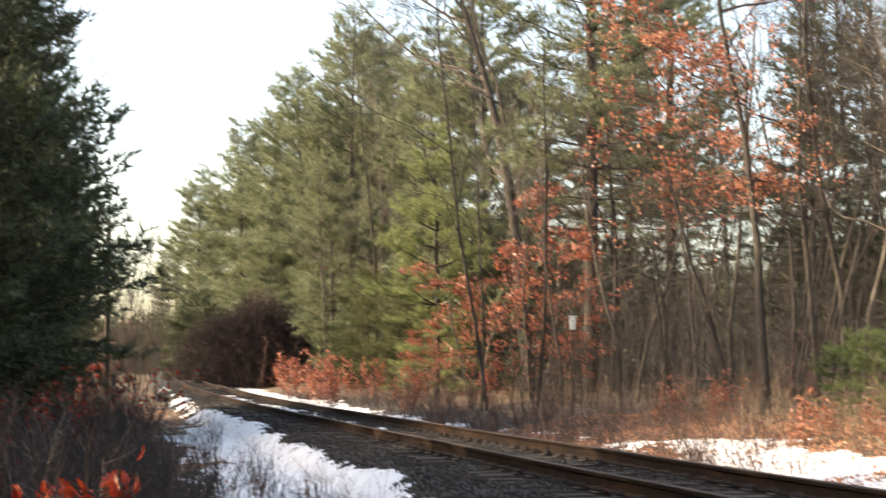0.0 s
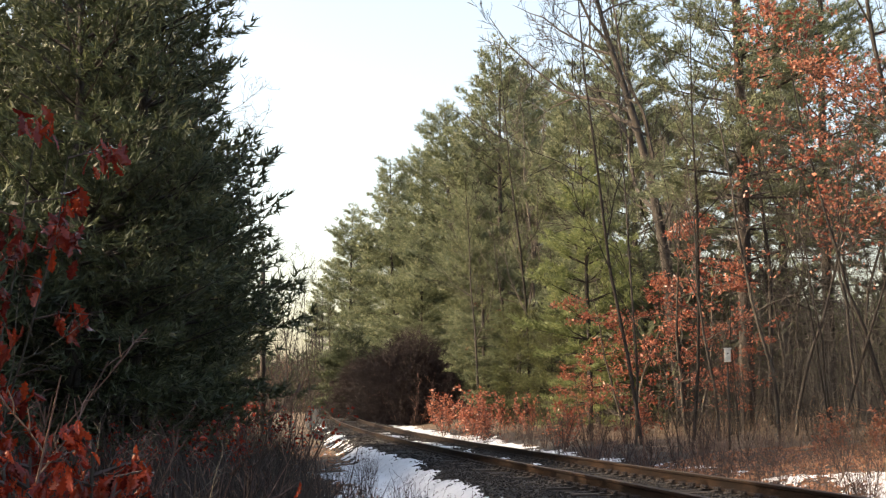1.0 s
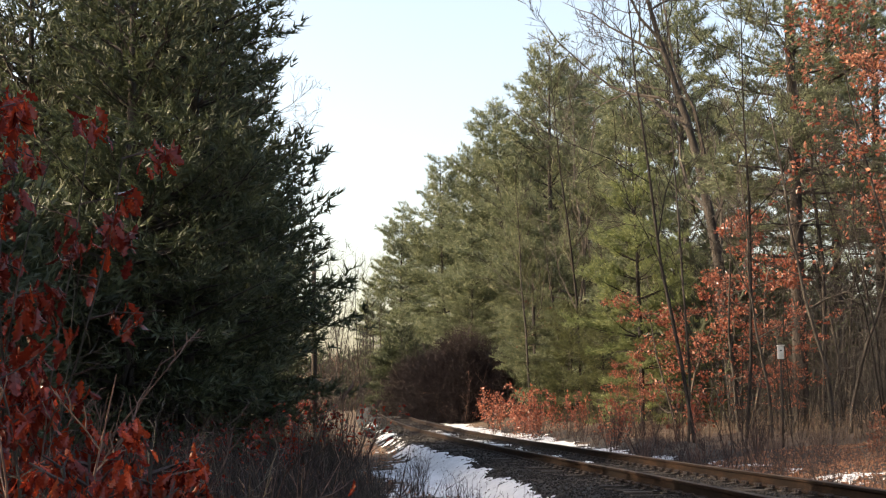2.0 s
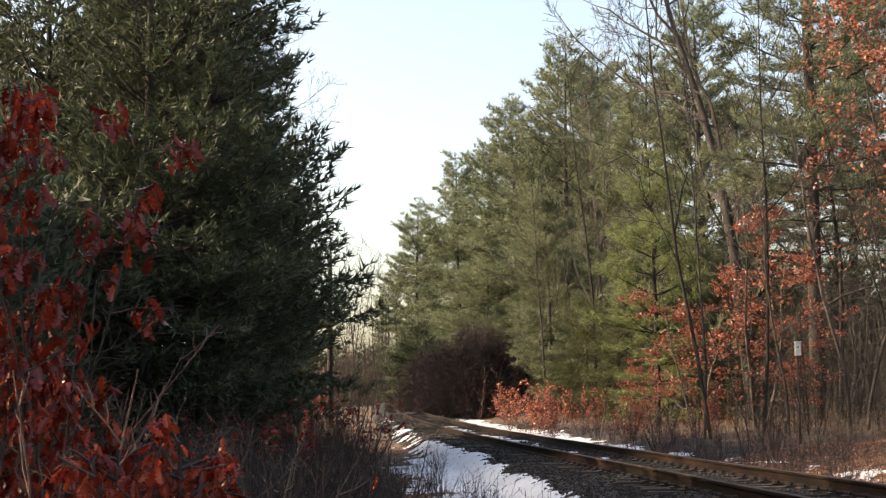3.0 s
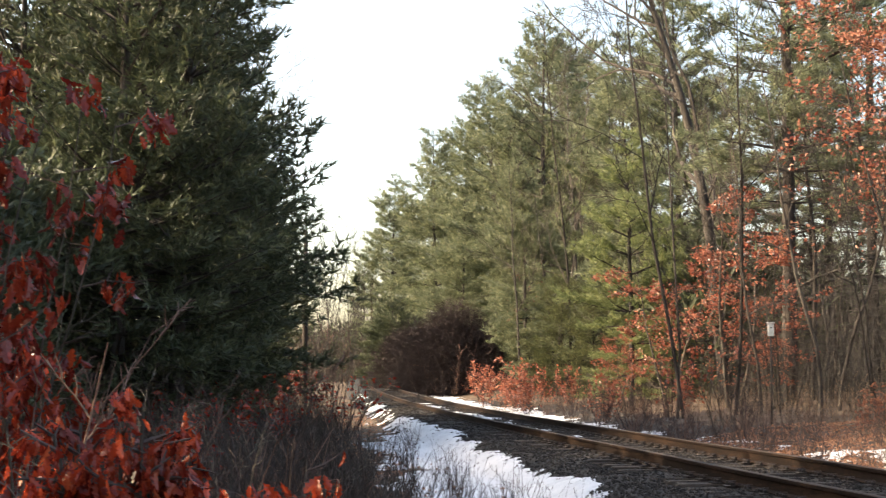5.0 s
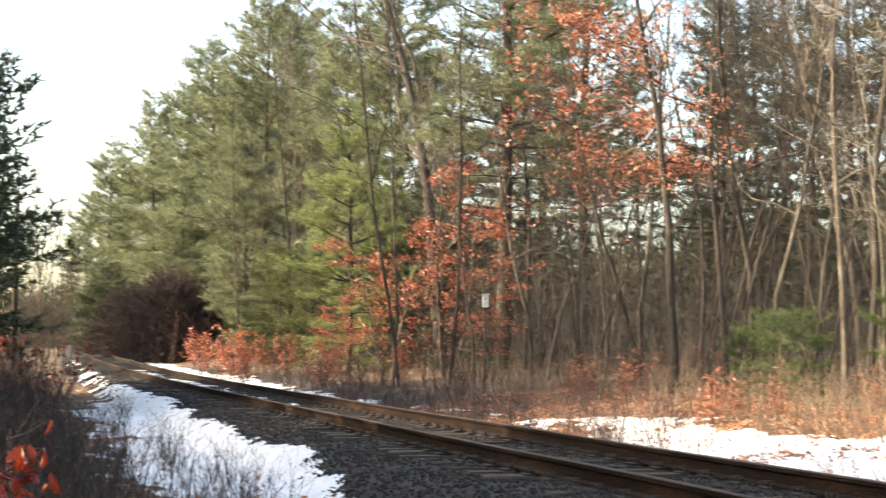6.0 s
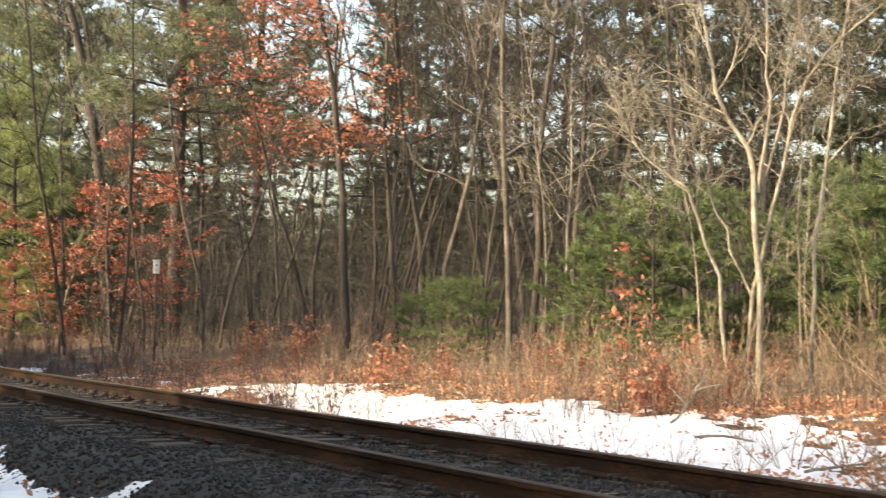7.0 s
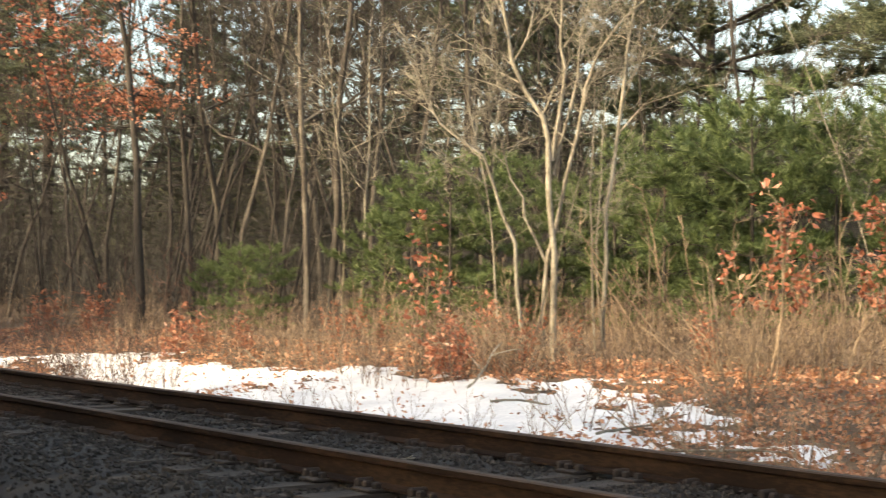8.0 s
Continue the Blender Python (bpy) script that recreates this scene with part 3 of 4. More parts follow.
def dome(height, radius, stems, sprigs, seed):
    """A rounded leafless thicket: arching stems under a crowded shell and heart of fine twigs."""
    r = np.random.default_rng(seed)
    made, tw = [], Geo()
    for _ in range(stems):
        a, q = r.uniform(0, 6.28), r.random() ** 0.5
        line = bend((math.cos(a) * q * 0.8, math.sin(a) * q * 0.8, -0.1), (math.cos(a) * q, math.sin(a) * q, 1), height * (1.05 - 0.35 * q), 6, 0.09, 0.1, r)
        st = Geo()
        st.tube(line, np.linspace(0.03, 0.008, 6), 4)
        made.append(("stem", st.mesh("stem", TWIG_SHADED)))
    a, u, q = r.uniform(0, 6.28, sprigs), r.random(sprigs), r.random(sprigs) ** 0.45
    ring = np.sqrt(np.clip(1 - u ** 2, 0, 1)) * radius * q * (1 + 0.2 * np.sin(3 * a + 1) + 0.14 * np.sin(7 * a))
    at = np.stack([np.cos(a) * ring, np.sin(a) * ring, u * height * (0.4 + 0.6 * q) * (1 + 0.13 * np.sin(5 * a)) + 0.1], 1) + r.normal(size=(sprigs, 3)) * 0.3
    out = unit(at * np.array((1, 1, 0.4)) + np.array((0, 0, 1.0)) + r.normal(size=at.shape) * 1.6)
    top = at[:, 2] > height * 0.62
    blades(tw, at, out, 0.8, 0.026, 3, 0.5, r)
    blades(tw, at[top], out[top], 0.9, 0.03, 1, 0.5, r)
    return made + [("branchwork", tw.mesh("branchwork", TWIG_SHADED))]


DOME = dome(5.6, 3.0, 16, 8000, 66)
for a, d, s, turn in ((5.2, 98, 0.8, 0), (6.3, 96, 0.95, 90), (7.2, 97, 0.7, 200), (4.3, 108, 0.7, 40)):
    plant("dark_thicket", DOME, *spot(a, d), "rounded leafless thicket of crowded dark reddish twigs", "thicket", "dark thickets", turn, s)

PINE_BROAD = pine_meshes(13.5, 3.6, 6.2, 71, 9000, 0.28, 0.046, 7, 0.2, 0.05, 0.12, NEEDLE_SHADED, dense=2.6, step=1.9, flat=0.22, fuzz=0.06)
for a, d, s, turn in ((47.0, 41, 1.0, 30),):
    plant("pine_tree", PINE_BROAD, *spot(a, d), "broad dark pine with level spreading boughs", "pine tree", "broad dark pines", turn, s)

PINE_LEFT = [pine_meshes(13, 0.4, 3.3, 81, 8000, 0.25, 0.05, 5, 0.18, 0, 0.02, NEEDLE_SHADED, full=2.1), pine_meshes(12.5, 0.3, 3.1, 82, 7600, 0.25, 0.05, 5, 0.18, 0, 0.03, NEEDLE_SHADED, full=2.0), pine_meshes(12.5, 0.3, 3.2, 83, 5200, 0.33, 0.075, 5, 0.18, 0, 0.03, NEEDLE_SHADED, full=2.0)]
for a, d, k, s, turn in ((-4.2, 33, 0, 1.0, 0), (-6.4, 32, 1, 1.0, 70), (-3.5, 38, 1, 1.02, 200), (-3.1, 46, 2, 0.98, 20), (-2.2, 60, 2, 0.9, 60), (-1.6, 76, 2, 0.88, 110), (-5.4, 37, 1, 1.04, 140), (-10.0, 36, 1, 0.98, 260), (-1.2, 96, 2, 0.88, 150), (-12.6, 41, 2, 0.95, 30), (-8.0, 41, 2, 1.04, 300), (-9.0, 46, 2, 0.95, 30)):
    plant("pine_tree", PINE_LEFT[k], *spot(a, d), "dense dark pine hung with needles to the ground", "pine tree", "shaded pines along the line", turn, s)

# unseen row added on the bank beside the standpoint to shade the near track
PINE_BANK = pine_meshes(9.6, 0.1, 2.8, 91, 3200, 0.6, 0.16, 5, 0.1, 0, 0.0, NEEDLE_SHADED, full=2.5)
PINE_BANK_HIGH = pine_meshes(10.6, 5.5, 3.0, 92, 3200, 0.6, 0.16, 5, 0.12, 0, 0.0, NEEDLE_SHADED, full=2.5)
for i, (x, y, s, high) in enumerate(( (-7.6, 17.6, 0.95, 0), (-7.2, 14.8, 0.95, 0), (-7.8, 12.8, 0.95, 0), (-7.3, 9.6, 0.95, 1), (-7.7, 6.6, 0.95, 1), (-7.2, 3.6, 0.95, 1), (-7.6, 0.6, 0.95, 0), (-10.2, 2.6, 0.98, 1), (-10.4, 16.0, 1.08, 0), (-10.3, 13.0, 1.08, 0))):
    plant("pine_tree", PINE_BANK_HIGH if high else PINE_BANK, x, y, "unseen thick pine added on the bank to shade the track", "pine tree", "bank pines", 53 * i, s)
# lower hedge added further along, sized so the sun just reaches the rails
PINE_HEDGE = pine_meshes(5.9, 0.1, 2.0, 93, 1900, 0.36, 0.1, 5, 0.06, 0, 0.0, NEEDLE_SHADED, full=5.0, fuzz=0.12)
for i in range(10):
    plant("pine_tree", PINE_HEDGE, -6.2 + 0.5 * math.sin(i * 2.4), 19.6 + 1.5 * i, "bushy half-grown pine added to set the shade's edge", "pine tree", "half-grown bank pines", 53 * i, 0.82 + 0.04 * math.sin(i * 1.7))


# ---- leafless and rust-leaved broadleaf trees ----
OAK = bare_meshes(23, 0.27, 101, 1, 0.2, 0.26, (15, 8, 6, 2), BARK_DARK, rise=0.3, fine=0.014, wave=0.07, limb=0.8)
for a, d, s, turn in ((16.6, 60, 1.0, 0),):
    plant("oak_tree", OAK, *spot(a, d), "large leafless oak with dark crooked limbs", "oak tree", "leafless oaks", turn, s)

G_OAK = bare_meshes(14, 0.1, 113, 1, 0.2, 0.25, (18, 7, 5), BARK_DARK, LEAF_ORANGE, 7000, 0.092, 4.2, fine=0.006, lean=(-0.12, 0), wave=0.055, level_out=0.35)
plant("oak_tree", G_OAK, *spot(25.5, 33), "slender oak holding rust-orange leaves in its crown", "oak tree", "rust-leaved oaks", 0)
BEECH = bare_meshes(7.4, 0.07, 121, 2, 0.2, 0.16, (8, 8, 5), BARK_GREY, LEAF_RUST, 3800, 0.12, 1.5, rise=-0.05, fine=0.005, level_out=0.93, limb=0.85)
for a, d, s, turn in ((16.7, 50, 1.0, 20), (14.5, 53, 0.8, 120), (12.9, 56, 0.42, 200), (18.2, 48, 0.5, 280)):
    plant("beech_tree", BEECH, *spot(a, d), "low beech with layered sprays of coppery red leaves", "beech tree", "coppery beeches", turn, s)
THIN_OAK = bare_meshes(11, 0.06, 131, 1, 0.2, 0.42, (13, 7, 5), BARK_DARK, LEAF_RUST, 900, 0.14, 3.0, fine=0.006)
for a, d, s, turn in ((20.6, 44, 0.9, 0), (22.8, 46, 1.0, 90), (8.0, 96, 0.8, 10), (24.0, 40, 1.0, 190)):
    plant("oak_tree", THIN_OAK, *spot(a, d), "thin young oak with scattered orange-brown leaves", "oak tree", "thin oaks", turn, s)

# stems of the maple clump, across the view and upwards, in metres from its foot
CLUMP = bare_meshes(6.5, 0.06, 148, 1, 0.1, 0.42, (14, 9, 6), BARK_PALE, rise=0.12, fine=0.0035, limb=0.75, lines=[
    ([(0, 0, -0.2), (0, 0.02, 1.4), (-0.02, 0, 2.9), (-0.3, 0.1, 3.6), (-0.6, 0.2, 4.3), (-0.85, 0.3, 5.4), (-1.0, 0.4, 6.4)], 0.045, True),
    ([(-0.02, 0, 2.8), (0.1, -0.1, 3.7), (0.13, -0.2, 4.5), (0.03, -0.3, 5.6), (-0.05, -0.3, 6.6)], 0.027, False),
    ([(0.0, 0, 2.6), (0.28, 0.2, 3.7), (0.42, 0.3, 4.5), (0.52, 0.4, 5.8)], 0.023, False),
    ([(-0.12, 0.1, -0.2), (-0.11, 0.1, 1.3), (0.05, 0.1, 2.0), (0.28, 0, 3.0), (0.45, -0.1, 4.0), (0.85, -0.2, 4.6), (1.5, -0.3, 5.1), (2.2, -0.4, 5.9)], 0.031, True),
    ([(-0.42, -0.1, -0.2), (-0.5, -0.1, 1.5), (-0.85, -0.2, 2.7), (-1.6, -0.3, 3.35), (-2.0, -0.4, 4.3)], 0.027, True),
    ([(0.72, 0.5, -0.2), (0.72, 0.5, 2.0), (0.95, 0.6, 3.6), (1.15, 0.7, 5.2), (1.35, 0.8, 7.0)], 0.033, True),
    ([(-0.1, 0.1, 1.4), (-0.55, 0.3, 2.5), (-0.85, 0.4, 3.4), (-1.0, 0.5, 4.3)], 0.019, False),
])
plant("maple_clump", CLUMP, *spot(41.0, 20.6), "clump of pale grey leafless maple stems in sunlight", "maple tree", "", -41)
SIDE = bare_meshes(6.5, 0.026, 142, 2, 0.4, 0.3, (10, 6, 5), BARK_PALE, rise=0.1, fine=0.004, wave=0.07)
for a, d, s, turn in ((39.4, 22.5, 0.7, 80), (42.8, 23, 0.75, 200), (33.2, 30, 1.2, 20), (54.5, 24, 1.0, 300)):
    plant("maple_tree", SIDE, *spot(a, d), "young leafless maple with pale crooked stems", "maple tree", "young maples", turn, s)

STEMS = [bare_meshes(14, 0.08, 151, 2, 0.12, 0.3, (12, 7, 5), BARK_DARK, rise=0.2, fine=0.006, lean=(-0.12, 0)), bare_meshes(13, 0.068, 152, 1, 0.1, 0.32, (14, 8, 6), BARK_GREY, rise=0.2, fine=0.006), bare_meshes(12, 0.042, 153, 3, 0.16, 0.32, (10, 7, 6), BARK_DARK, rise=0.2, fine=0.006)]
front = [(32.9, 31, 0, 1.0, 0), (31.6, 30, 1, 1.0, 60), (30.2, 33, 2, 0.9, 10), (34.2, 32, 1, 1.0, 210), (29.0, 34, 1, 0.95, 160), (36.6, 31, 2, 0.95, 100), (27.4, 35, 0, 0.9, 250), (38.2, 33, 1, 1.05, 20), (45.2, 31, 2, 0.9, 70), (24.2, 38, 1, 0.9, 130), (22.2, 40, 2, 0.9, 300), (20.0, 42, 1, 0.85, 10), (17.8, 44, 1, 0.7, 50), (49.0, 34, 1, 0.9, 10), (26.2, 41, 2, 1.0, 33), (40.4, 36, 0, 1.0, 140)]
front += [(28.2, 37, 1, 1.2, 20), (30.8, 38, 2, 1.25, 80), (33.6, 36, 2, 1.2, 140), (35.4, 38, 1, 1.25, 200), (37.4, 36, 2, 1.2, 260), (32.2, 41, 1, 1.3, 320), (26.8, 39, 2, 1.2, 15), (39.4, 39, 2, 1.2, 75)]
for a, d, k, s, turn in front:
    plant("leafless_tree", STEMS[k], *spot(a, d), "slender leafless tree in the sunlit wood edge", "tree", "leafless trees", turn, s, 0.0, (4.5 * math.sin(turn), 4.5 * math.cos(1.7 * turn)))
for a, d, s, turn in ((-3.1, 39, 0.88, 0), (-2.5, 45, 0.88, 130), (-3.6, 35, 0.92, 250)):
    plant("leafless_tree", STEMS[1], *spot(a, d), "slim leafless tree among the dark pines", "tree", "leafless trees among the pines", turn, s)
WOODS = [bare_meshes(15, 0.08, 161, 1, 0.1, 0.3, (11, 7, 2), BARK_DARK, rise=0.2, fine=0.011, plain=True), bare_meshes(13, 0.062, 162, 2, 0.15, 0.3, (8, 6, 2), BARK_DARK, rise=0.2, fine=0.011, plain=True), bare_meshes(6, 0.02, 163, 5, 0.16, 0.1, (8, 6, 2), BARK_DARK, rise=0.1, fine=0.006, plain=True)]
r_ = np.random.default_rng(5)
for i in range(46):
    a = 13.5 + 42 * (i + r_.random()) / 46
    plant("leafless_tree", WOODS[i % 3], *spot(a, r_.uniform(42, 74)), "grey leafless tree deep in the tangled wood", "tree", "trees deep in the wood", r_.uniform(0, 360), r_.uniform(0.75, 1.15), 0.0, (r_.normal() * 5, r_.normal() * 5))
for i in range(14):
    plant("leafless_tree", WOODS[2], *spot(14 + 41 * (i + r_.random()) / 14, r_.uniform(33, 48)), "tangled leafless thicket under the trees", "thicket", "thickets", r_.uniform(0, 360), r_.uniform(0.5, 0.95))
for i in range(12):
    plant("leafless_tree", WOODS[i % 3], *spot(1.0 + 2.6 * (i + r_.random()) / 12, r_.uniform(120, 165)), "hazy leafless tree far along the line", "tree", "far trees", r_.uniform(0, 360), r_.uniform(0.55, 0.8))
for a, d, s in ((10.3, 86, 1.55), (10.9, 89, 1.6)):
    plant("leafless_tree", STEMS[1], *spot(a, d), "tall grey leafless tree standing before the pines", "tree", "leafless trees before the pines", 90 * a, s)
for i in range(5):
    plant("leafless_tree", WOODS[i % 2], *spot(7.6 + 7 * (i + r_.random()) / 5, r_.uniform(70, 84)), "slender leafless tree before the pines", "tree", "leafless trees before the pines", r_.uniform(0, 360), r_.uniform(0.9, 1.25))
for i in range(16):
    plant("leafless_tree", WOODS[i % 3], *spot(-19 + 11 * (i + r_.random()) / 16, r_.uniform(26, 60)), "dark leafless tree among the pines", "tree", "leafless trees among the pines", r_.uniform(0, 360), r_.uniform(0.6, 1.0))
for i in range(13):
    a = -9 + 20 * (i + r_.random()) / 20
    plant("leafless_tree", WOODS[(i * 2) % 3], *spot(a, r_.uniform(125, 230)), "hazy leafless tree far along the line", "tree", "far trees", r_.uniform(0, 360), r_.uniform(0.5, 0.9))


def tangle(n, near, far, tall, stout, seed):
    """The brown depth of the wood: stems and crossing twigs, too many to count."""
    r = np.random.default_rng(seed)
    a, d = r.uniform(12, 58, n), r.uniform(near, far, n)
    x, y = d * np.sin(np.radians(a)), d * np.cos(np.radians(a))
    ok = x - rail_x(y) > 10.5 + 2.5 * lumps(x * 0.5, y * 0.5)
    x, y, n = x[ok], y[ok], int(ok.sum())
    z = ground_z(x, y)
    up, level = r.random((n, 1)) < 0.09, r.random((n, 1)) < 0.45
    h = np.where(up, r.uniform(0.12, 0.6, (n, 1)) * tall, r.uniform(0.5, 1.9, (n, 1)) * (0.4 + tall / 20))
    p = np.stack([x, y, z], 1) + np.array((0, 0, 1)) * np.where(up, -0.1, tall * r.random((n, 1)) ** 1.6)
    w = unit(np.array((0, 0, 1)) * np.where(up, 1.0, np.where(level, 0.0, 0.5)) + r.normal(size=(n, 3)) * np.where(up, 0.12, 0.7) * np.where(level, np.array((1, 1, 0.25)), 1.0))
    thick = np.where(up, 0.017, 0.010) * stout
    s = unit(np.cross(w, r.normal(size=(n, 3)))) * thick
    u = unit(np.cross(w, s)) * thick
    g = Geo()
    e = p + w * h
    v = np.stack([p - s, p + s, p + u, e], 1)
    f = np.array([(0, 1, 3), (1, 2, 3), (2, 0, 3)])
    g.add(v.reshape(-1, 3), (f[None] + 4 * np.arange(n)[:, None, None]).reshape(-1, 3))
    return g


tagged(part("brushwood", tangle(84000, 46, 98, 10.0, 1.0, 77), BRUSH, None), "grey-brown tangle of thin stems deep in the wood", "brushwood", kind="stuff")
tagged(part("undergrowth", tangle(17000, 27, 46, 3.6, 0.5, 78), BRUSH, None), "thin grey stems and twigs under the first trees", "undergrowth", kind="stuff")


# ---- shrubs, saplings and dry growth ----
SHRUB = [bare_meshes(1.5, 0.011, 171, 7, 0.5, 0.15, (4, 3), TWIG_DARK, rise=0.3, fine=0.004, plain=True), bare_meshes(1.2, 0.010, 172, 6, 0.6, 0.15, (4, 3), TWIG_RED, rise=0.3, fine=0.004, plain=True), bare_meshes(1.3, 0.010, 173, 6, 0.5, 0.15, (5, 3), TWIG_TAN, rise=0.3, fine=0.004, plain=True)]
RUSTY = [bare_meshes(1.5, 0.013, 181, 6, 0.5, 0.15, (6, 4), TWIG_RED, LEAF_RUST, 360, 0.11, 0.1, fine=0.004, plain=True), bare_meshes(1.2, 0.011, 182, 5, 0.5, 0.15, (6, 4), TWIG_RED, LEAF_ORANGE, 260, 0.1, 0.1, fine=0.004, plain=True)]
DARKRED = bare_meshes(1.3, 0.011, 183, 7, 0.5, 0.15, (6, 4), TWIG_RED, LEAF_RED, 160, 0.09, 0.3, fine=0.004, plain=True)


def scatter(name, kinds, n, area, label, category, group, size, seed, keep=None):
    r = np.random.default_rng(seed)
    done = 0
    while done < n:
        a, d = r.uniform(*area[0]), math.exp(r.uniform(math.log(area[1][0]), math.log(area[1][1])))
        x, y = spot(a, d)
        c = x - float(rail_x(y)) - GAUGE / 2
        if keep and not keep(c, x, y):
            continue
        yield name, kinds[int(r.integers(len(kinds)))], x, y, label, category, group, r.uniform(0, 360), r.uniform(*size)
        done += 1


def singly(places):
    for place in places:
        plant(*place)


def massed(name, places):
    """Brush that nobody could count: one object for each material."""
    by = {}
    for _, meshes, x, y, label, category, _, turn, size in places:
        m = np.array(pose(x, y, float(ground_z(x, y)), 0, 0, turn) @ Matrix.Scale(size, 4))
        for _, me in meshes:
            v, f = np.empty(3 * len(me.vertices), np.float32), np.empty(len(me.loops), np.int32)
            me.vertices.foreach_get("co", v)
            me.loops.foreach_get("vertex_index", f)
            by.setdefault(me.materials[0], Geo()).add(v.reshape(-1, 3) @ m[:3, :3].T + m[:3, 3], f.reshape(-1, 3))
    for material, g in by.items():
        tagged(part(name, g, material, None), label, category, kind="stuff")


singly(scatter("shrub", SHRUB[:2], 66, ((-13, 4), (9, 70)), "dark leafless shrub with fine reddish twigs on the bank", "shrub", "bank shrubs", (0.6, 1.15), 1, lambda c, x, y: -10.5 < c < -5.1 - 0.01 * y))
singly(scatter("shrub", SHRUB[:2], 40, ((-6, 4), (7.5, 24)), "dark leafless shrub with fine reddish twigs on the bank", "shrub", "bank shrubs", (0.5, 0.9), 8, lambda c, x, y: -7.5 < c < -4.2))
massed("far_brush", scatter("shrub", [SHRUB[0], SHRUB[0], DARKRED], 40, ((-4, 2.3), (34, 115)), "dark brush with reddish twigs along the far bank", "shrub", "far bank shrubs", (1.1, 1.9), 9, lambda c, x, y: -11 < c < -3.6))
massed("far_brush", [("shrub", SHRUB[i % 2], float(rail_x(160)) - 7 + 15 * (i % 13) / 13 + 0.3 * math.sin(i * 5), 154 + 14 * (i // 13) + 3 * math.sin(i * 3), "tall dark brush where the line runs out of sight", "brush", "", 40 * i, 5.4 + 1.3 * math.sin(i * 2.3)) for i in range(26)])
for i, (a, d, s) in enumerate(((5.1, 95, 3.3), (6.2, 94, 3.5), (6.9, 94, 2.8))):
    plant("shrub", SHRUB[i % 2], *spot(a, d), "tall dark red-twigged shrub before the shaded evergreens", "shrub", "tall red shrubs", 70 * i, s)
for i in range(11):
    plant("leafless_tree", WOODS[2 if i % 3 else 1], *spot(0.75 + 2.1 * (i + 0.5 * math.sin(i * 4)) / 11, 104 + 37 * ((i * 5) % 11) / 11), "hazy leafless tree far along the line", "tree", "far trees", 83 * i, 0.75 + 0.09 * ((i * 3) % 5))
for i, (a, d, s) in enumerate(((-13.5, 9.0, 1.5), (-11.8, 8.2, 1.7), (-9.6, 9.4, 1.6), (-8.0, 10.2, 1.4), (-6.2, 9.0, 1.2), (-12.6, 11, 1.9))):
    plant("shrub", SHRUB[1], *spot(a, d), "tall leafless shrub with fine reddish twigs behind the oak saplings", "shrub", "tall bank shrubs", 67 * i, s)
singly(scatter("shrub", [DARKRED], 22, ((-14, 2), (14, 55)), "shaded shrub with a few deep red leaves", "shrub", "red-leaved shrubs", (0.7, 1.3), 2, lambda c, x, y: -11 < c < -5.6))
singly(scatter("shrub", SHRUB[:2], 40, ((9, 30), (20, 70)), "leafless shrub with red-brown twigs beside the snow", "shrub", "trackside shrubs", (0.55, 1.1), 3, lambda c, x, y: 2.9 < c < 6.2 and y > 25))
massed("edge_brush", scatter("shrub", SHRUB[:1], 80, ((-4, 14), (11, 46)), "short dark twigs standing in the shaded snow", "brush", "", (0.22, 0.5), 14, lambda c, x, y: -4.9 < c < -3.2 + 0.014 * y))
massed("ditch_brush", scatter("shrub", SHRUB[:1] + SHRUB[:1] + SHRUB[1:2], 175, ((7, 27), (18.5, 70)), "low tangle of near-black twigs in the ditch", "shrub", "ditch brush", (0.28, 0.66), 12, lambda c, x, y: 2.3 < c < 6.0 - 1.6 * (y < 22) and y > 17.5))
singly(scatter("shrub", [RUSTY[0], SHRUB[0]], 26, ((6.8, 15), (45, 95)), "low shrub covered in rust-red leaves", "shrub", "rust-leaved shrubs", (0.8, 1.5), 4, lambda c, x, y: 3.0 < c < 7.0))
singly(scatter("shrub", SHRUB[2:], 46, ((22, 54), (15, 34)), "tan leafless shrub among the dry stalks", "shrub", "tan shrubs", (0.6, 1.2), 5, lambda c, x, y: 5.6 < c < 12))
singly(scatter("shrub", RUSTY[1:], 12, ((20, 52), (18, 36)), "small shrub with curled orange leaves in dry grass", "shrub", "orange shrubs", (0.4, 0.75), 6, lambda c, x, y: 5.4 < c < 10))

for a, d, s, t in ((26.4, 33.6, 1.9, 0), (25.1, 33.2, 1.5, 90), (24.6, 32.4, 1.2, 200)):
    plant("shrub", SHRUB[1], *spot(a, d), "tangled red-twigged shrub at the foot of an oak", "shrub", "shrubs at the oak", t, s)
for a, d, s, t in ((23.8, 31.5, 0.8, 30), (29.3, 24.5, 0.5, 120), (27.6, 26.0, 0.45, 210)):
    plant("shrub", RUSTY[1], *spot(a, d), "small shrub with curled orange leaves in dry grass", "shrub", "orange shrubs", t, s)

